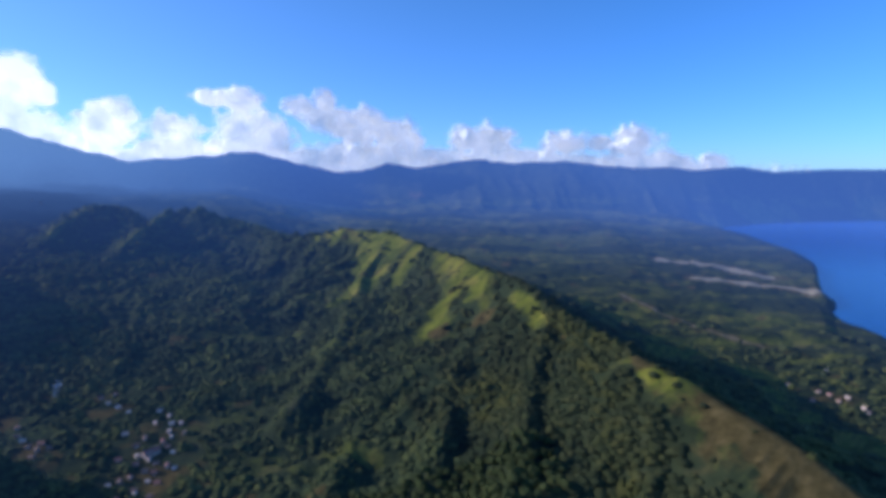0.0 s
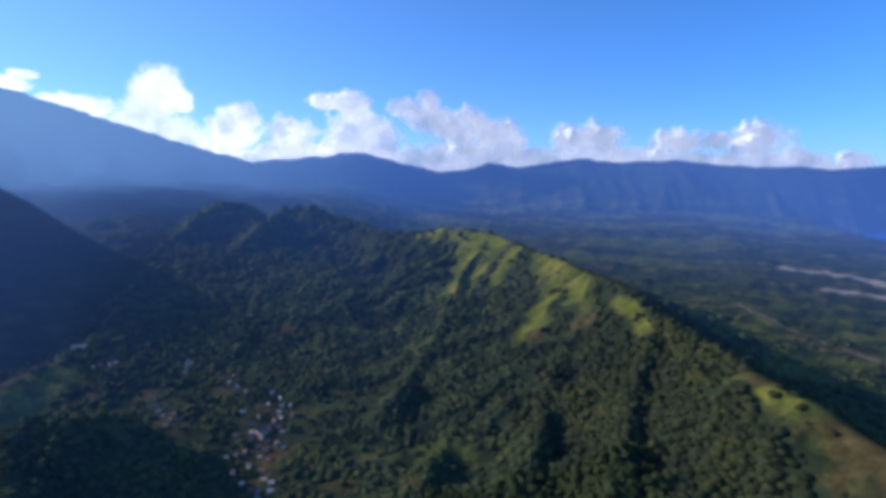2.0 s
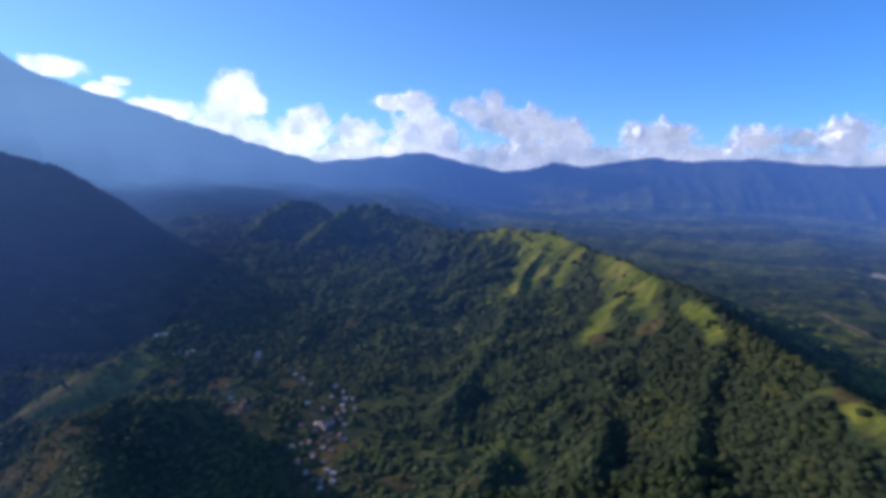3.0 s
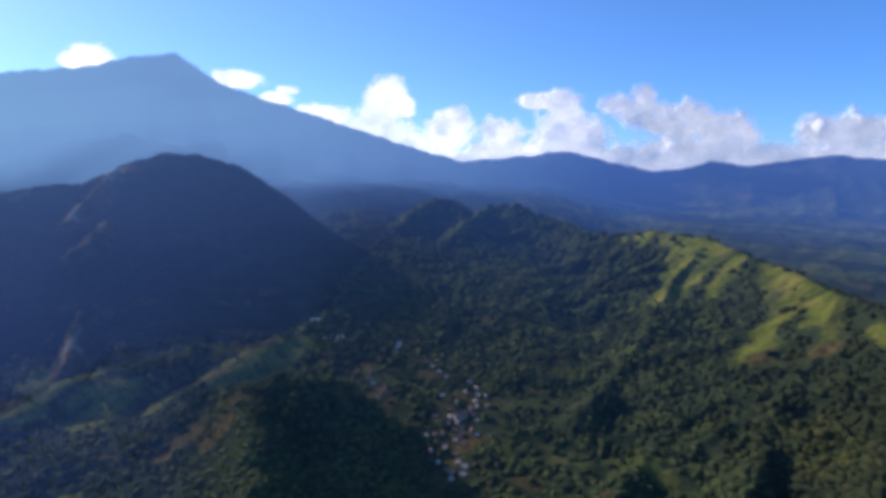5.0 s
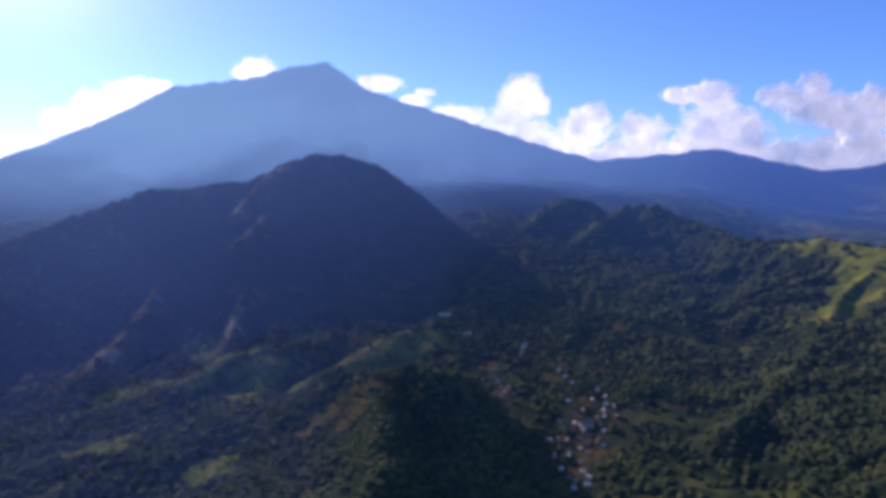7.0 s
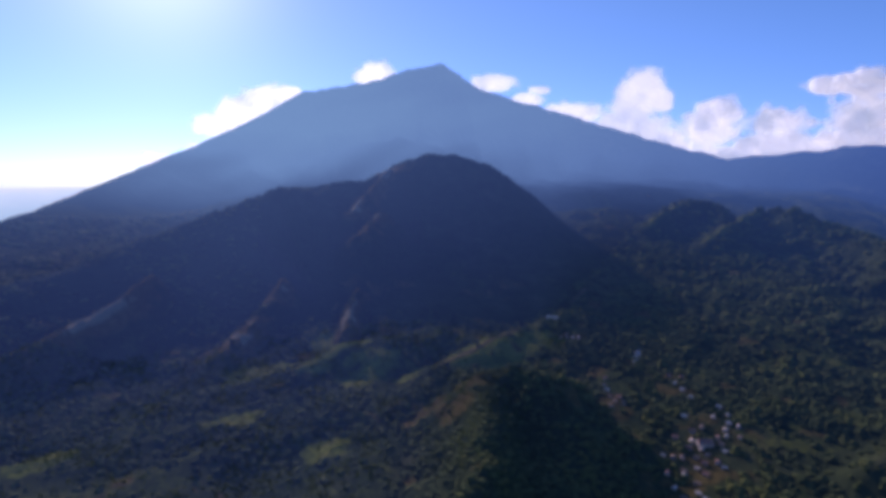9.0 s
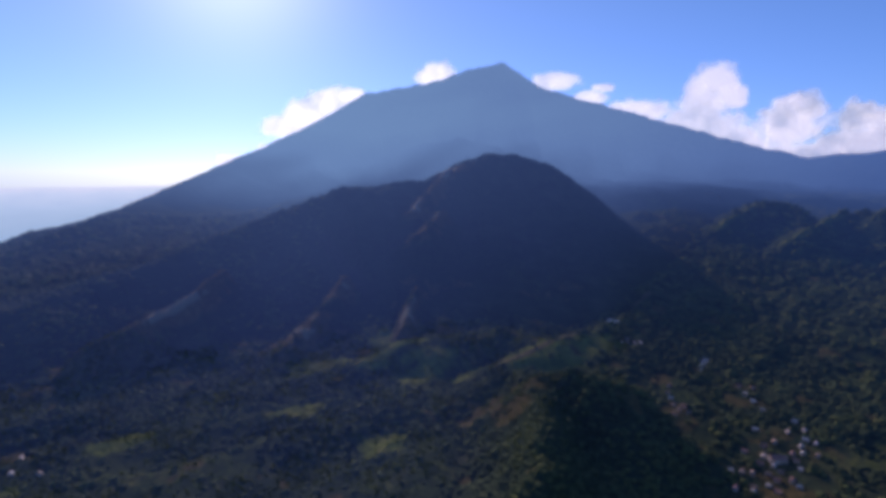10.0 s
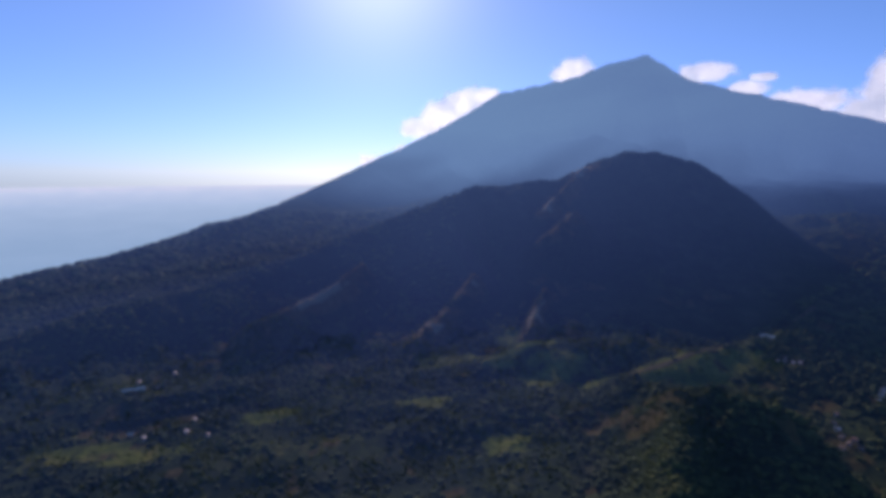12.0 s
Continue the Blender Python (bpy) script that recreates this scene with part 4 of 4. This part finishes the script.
def box(x0, y0, z0, x1, y1, z1):
    v = [(x0, y0, z0), (x1, y0, z0), (x1, y1, z0), (x0, y1, z0), (x0, y0, z1), (x1, y0, z1), (x1, y1, z1), (x0, y1, z1)]
    return v, [(0, 3, 2, 1), (4, 5, 6, 7), (0, 1, 5, 4), (1, 2, 6, 5), (2, 3, 7, 6), (3, 0, 4, 7)]


def limb(p0, p1, r0, r1, sides=7):
    """A tapered round stick."""
    p0, p1 = Vector(p0), Vector(p1)
    q = (p1 - p0).to_track_quat("Z", "Y")
    v = []
    for p, r in ((p0, r0), (p1, r1)):
        for k in range(sides):
            a_ = 2 * math.pi * k / sides
            v.append(tuple(p + q @ Vector((math.cos(a_) * r, math.sin(a_) * r, 0))))
    f = [(k, (k + 1) % sides, sides + (k + 1) % sides, sides + k) for k in range(sides)]
    return v, f + [tuple(range(sides, 2 * sides))]


def merged(pieces):
    v, f = [], []
    for pv, pf in pieces:
        f += [tuple(q + len(v) for q in face) for face in pf]
        v += list(pv)
    return v, f


def plain(name, colour, rough, metal=0.0, scale=1.5):
    m, n, l, p = material(name)
    a_ = noise_node(n, l, scale, 5, 0.65)
    c = ramp(n, l, a_.outputs["Fac"], [(0.3, tuple(q * 0.65 for q in colour)), (0.7, tuple(min(q * 1.2, 0.95) for q in colour))])
    l.new(c.outputs[0], p.inputs["Base Color"])
    p.inputs["Roughness"].default_value, p.inputs["Metallic"].default_value = rough, metal
    return m


bark_mat = plain("bark", (0.09, 0.065, 0.045), 0.9)


def tree(height, spread, seed):
    rg = np.random.default_rng(seed)
    base = new("tree")
    stick = [limb((0, 0, -1.0), (0.2, 0.1, height * 0.55), 0.32, 0.18)]
    centres, radii = [], []
    for k in range(9):
        a_ = 2 * math.pi * k / 9 + rg.uniform(-0.3, 0.3)
        d = spread * rg.uniform(0.35, 0.72)
        tip = (math.cos(a_) * d, math.sin(a_) * d, height * rg.uniform(0.5, 0.85))
        if k % 2 == 0:
            stick.append(limb((0.15, 0.1, height * rg.uniform(0.3, 0.5)), tip, 0.13, 0.04, 5))
        centres.append(tip)
        radii.append(spread * rg.uniform(0.32, 0.5))
    centres += [(0, 0, height * 0.82), (spread * 0.2, 0, height * 0.95)]
    radii += [spread * 0.55, spread * 0.36]
    part("trunk", *merged(stick), bark_mat, base)
    v, f = lumps(np.array(centres), np.array(radii), 1, 0.3, 0.8, seed)
    part("crown", v, f, leaf_mat, base, smooth=True)
    return tagged(base, "broad dark green tree on the ridge slope", "tree", "trees on the slope")


kinds = [tree(8.5, 4.6, 1), tree(10.0, 5.2, 2), tree(7.0, 4.0, 3), tree(9.0, 5.6, 4)]
gx, gy = [q.ravel() for q in np.meshgrid(np.arange(GROVE[0] + 4, GROVE[1], 8.6), np.arange(GROVE[2] + 4, GROVE[3], 8.6))]
gx, gy = gx + rng.uniform(-3, 3, gx.size), gy + rng.uniform(-3, 3, gy.size)
keep, gz = wooded(gx, gy)
for k, (x, y, z) in enumerate(zip(gx[keep], gy[keep], gz[keep])):
    m = Matrix.LocRotScale((x, y, z), Euler((0, 0, rng.uniform(0, 6.28))), None)
    if k < len(kinds):
        kinds[k].matrix_basis = m
    else:
        copy_thing(kinds[k % len(kinds)], m)

wall_mat = plain("lime_wall", (0.60, 0.45, 0.35), 0.9)
wood_mat = plain("dark_wood", (0.10, 0.07, 0.05), 0.8)
zinc_mat = plain("zinc_sheet", (0.80, 0.60, 0.46), 0.85, 0.0)
rust_mat = plain("rusty_sheet", (0.34, 0.20, 0.14), 0.7)
tile_mat = plain("red_tile", (0.42, 0.19, 0.14), 0.8)


def house(w, d, h, rise, roof, label):
    """Walls, a ridged roof with eaves, a door and two windows."""
    base = new("house")
    x, y = w / 2, d / 2
    v = [(-x, -y, -2), (x, -y, -2), (x, y, -2), (-x, y, -2), (-x, -y, h), (x, -y, h), (x, y, h), (-x, y, h), (-x, 0, h + rise * 0.94), (x, 0, h + rise * 0.94)]
    f = [(0, 1, 5, 4), (2, 3, 7, 6), (1, 2, 6, 9, 5), (3, 0, 4, 8, 7)]
    wall = part("wall", v, f, wall_mat, base)
    o, e, k = 0.7, 0.5, 0.12
    drop = rise * e / y
    v = [(-x - o, -y - e, h - drop), (x + o, -y - e, h - drop), (x + o, 0, h + rise), (-x - o, 0, h + rise), (x + o, y + e, h - drop), (-x - o, y + e, h - drop)]
    v += [(a_, b_, c_ + k) for a_, b_, c_ in v]
    f = [(0, 3, 2, 1), (3, 5, 4, 2), (6, 7, 8, 9), (9, 8, 10, 11), (0, 1, 7, 6), (1, 2, 8, 7), (2, 4, 10, 8), (4, 5, 11, 10), (5, 3, 9, 11), (3, 0, 6, 9)]
    part("roof", v, f, roof, base, label)
    part("door", *box(-0.5, -y - 0.06, 0, 0.5, -y + 0.02, 2.05), wood_mat, wall)
    for wx in (-w * 0.3, w * 0.3):
        part("window", *box(wx - 0.5, -y - 0.05, 0.9, wx + 0.5, -y + 0.02, 2.0), wood_mat, wall)
    return base


STYLES = [(6, 5, 2.7, 1.7, zinc_mat, "bright zinc sheet roof"), (4.8, 4.2, 2.5, 1.3, zinc_mat, "bright zinc sheet roof"), (5.8, 4.8, 2.6, 1.6, rust_mat, "rusty sheet roof"),
          (6.4, 5.2, 2.7, 1.7, tile_mat, "red tiled roof")]
TELL = ["small village house with a bright zinc roof among trees", "low village house with a shiny zinc roof", "village house with a brown rusty sheet roof", "village house with a red tiled roof"]
models = {}


def settle(style, x, y, turn, group):
    z = float(land(np.array([x]), np.array([y]))[0][0])
    m = pose(x, y, z + 0.2, 0, 0, turn)
    if style in models:
        ob = copy_thing(models[style], m)
    else:
        ob = models[style] = house(*STYLES[style])
        ob.matrix_basis = m
    return tagged(ob, TELL[style], "house", group)


for name, places in (("village houses", VILLAGE), ("houses above the village", UPPER_HOUSES), ("coast hamlet houses", COAST_HAMLET), ("hamlet houses", WEST_HAMLET), ("valley houses", VALLEY_HAMLET)):
    for x, y in places:
        near_church = math.hypot(x + 376, y - 653) < 48
        settle(int(rng.choice(4, p=(0.18, 0.17, 0.2, 0.45) if near_church else (0.24, 0.26, 0.36, 0.14))), x, y, rng.choice((20, 110)) + rng.uniform(-12, 12), name)
hall = house(22, 9, 4.2, 2.6, zinc_mat, "long bright zinc sheet roof")
hall.name = "hall"
hall.matrix_basis = pose(-809, 796, float(land(np.array([-809.0]), np.array([796.0]))[0][0]) + 0.2, 0, 0, 35)
tagged(hall, "long low hall with a bright zinc roof beside fields", "hall", "long halls")
shed = house(36, 7, 3.2, 1.8, zinc_mat, "very long bright zinc sheet roof")
shed.name = "hall"
shed.matrix_basis = pose(-898, -300, float(land(np.array([-898.0]), np.array([-300.0]))[0][0]) + 0.2, 0, 0, 104)
tagged(shed, "very long narrow hall with a bright zinc roof among trees", "hall", "long halls")
church = house(19, 11, 5.0, 3.8, tile_mat, "faded pink tiled roof")
church.name = "church"
church.matrix_basis = pose(-376, 653, float(land(np.array([-376.0]), np.array([653.0]))[0][0]) + 0.2, 0, 0, 55)
tagged(church, "large village church with a faded pink roof", "church")


# ---------------------------------------------------------------- smoke over the village
def make_smoke():
    m, n, l, p = material("wood_smoke")
    p.inputs["Base Color"].default_value = (0.7, 0.74, 0.8, 1)
    p.inputs["Roughness"].default_value = 1.0
    wisp = noise_node(n, l, 0.09, 4, 0.6)
    l.new(scaled(n, l, wisp.outputs["Fac"], 0.4, 0.8, 0.0, 0.35), p.inputs["Alpha"])
    return m


SMOKE = (-588.0, 781.0)
sz = float(land(np.array([SMOKE[0]]), np.array([SMOKE[1]]))[0][0])
k = np.arange(9)
v, f = lumps(np.stack([SMOKE[0] + 0.25 * k**1.5 + rng.normal(0, 1.2, 9), SMOKE[1] + rng.normal(0, 1.2, 9), sz + 1 + 3.2 * k], 1), 1.3 + 0.4 * k, 2, 0.12, 1.1, 77)
tagged(new("smoke", mesh_from("smoke", v, f, make_smoke())), "thin pale wood smoke rising among the trees", "smoke")
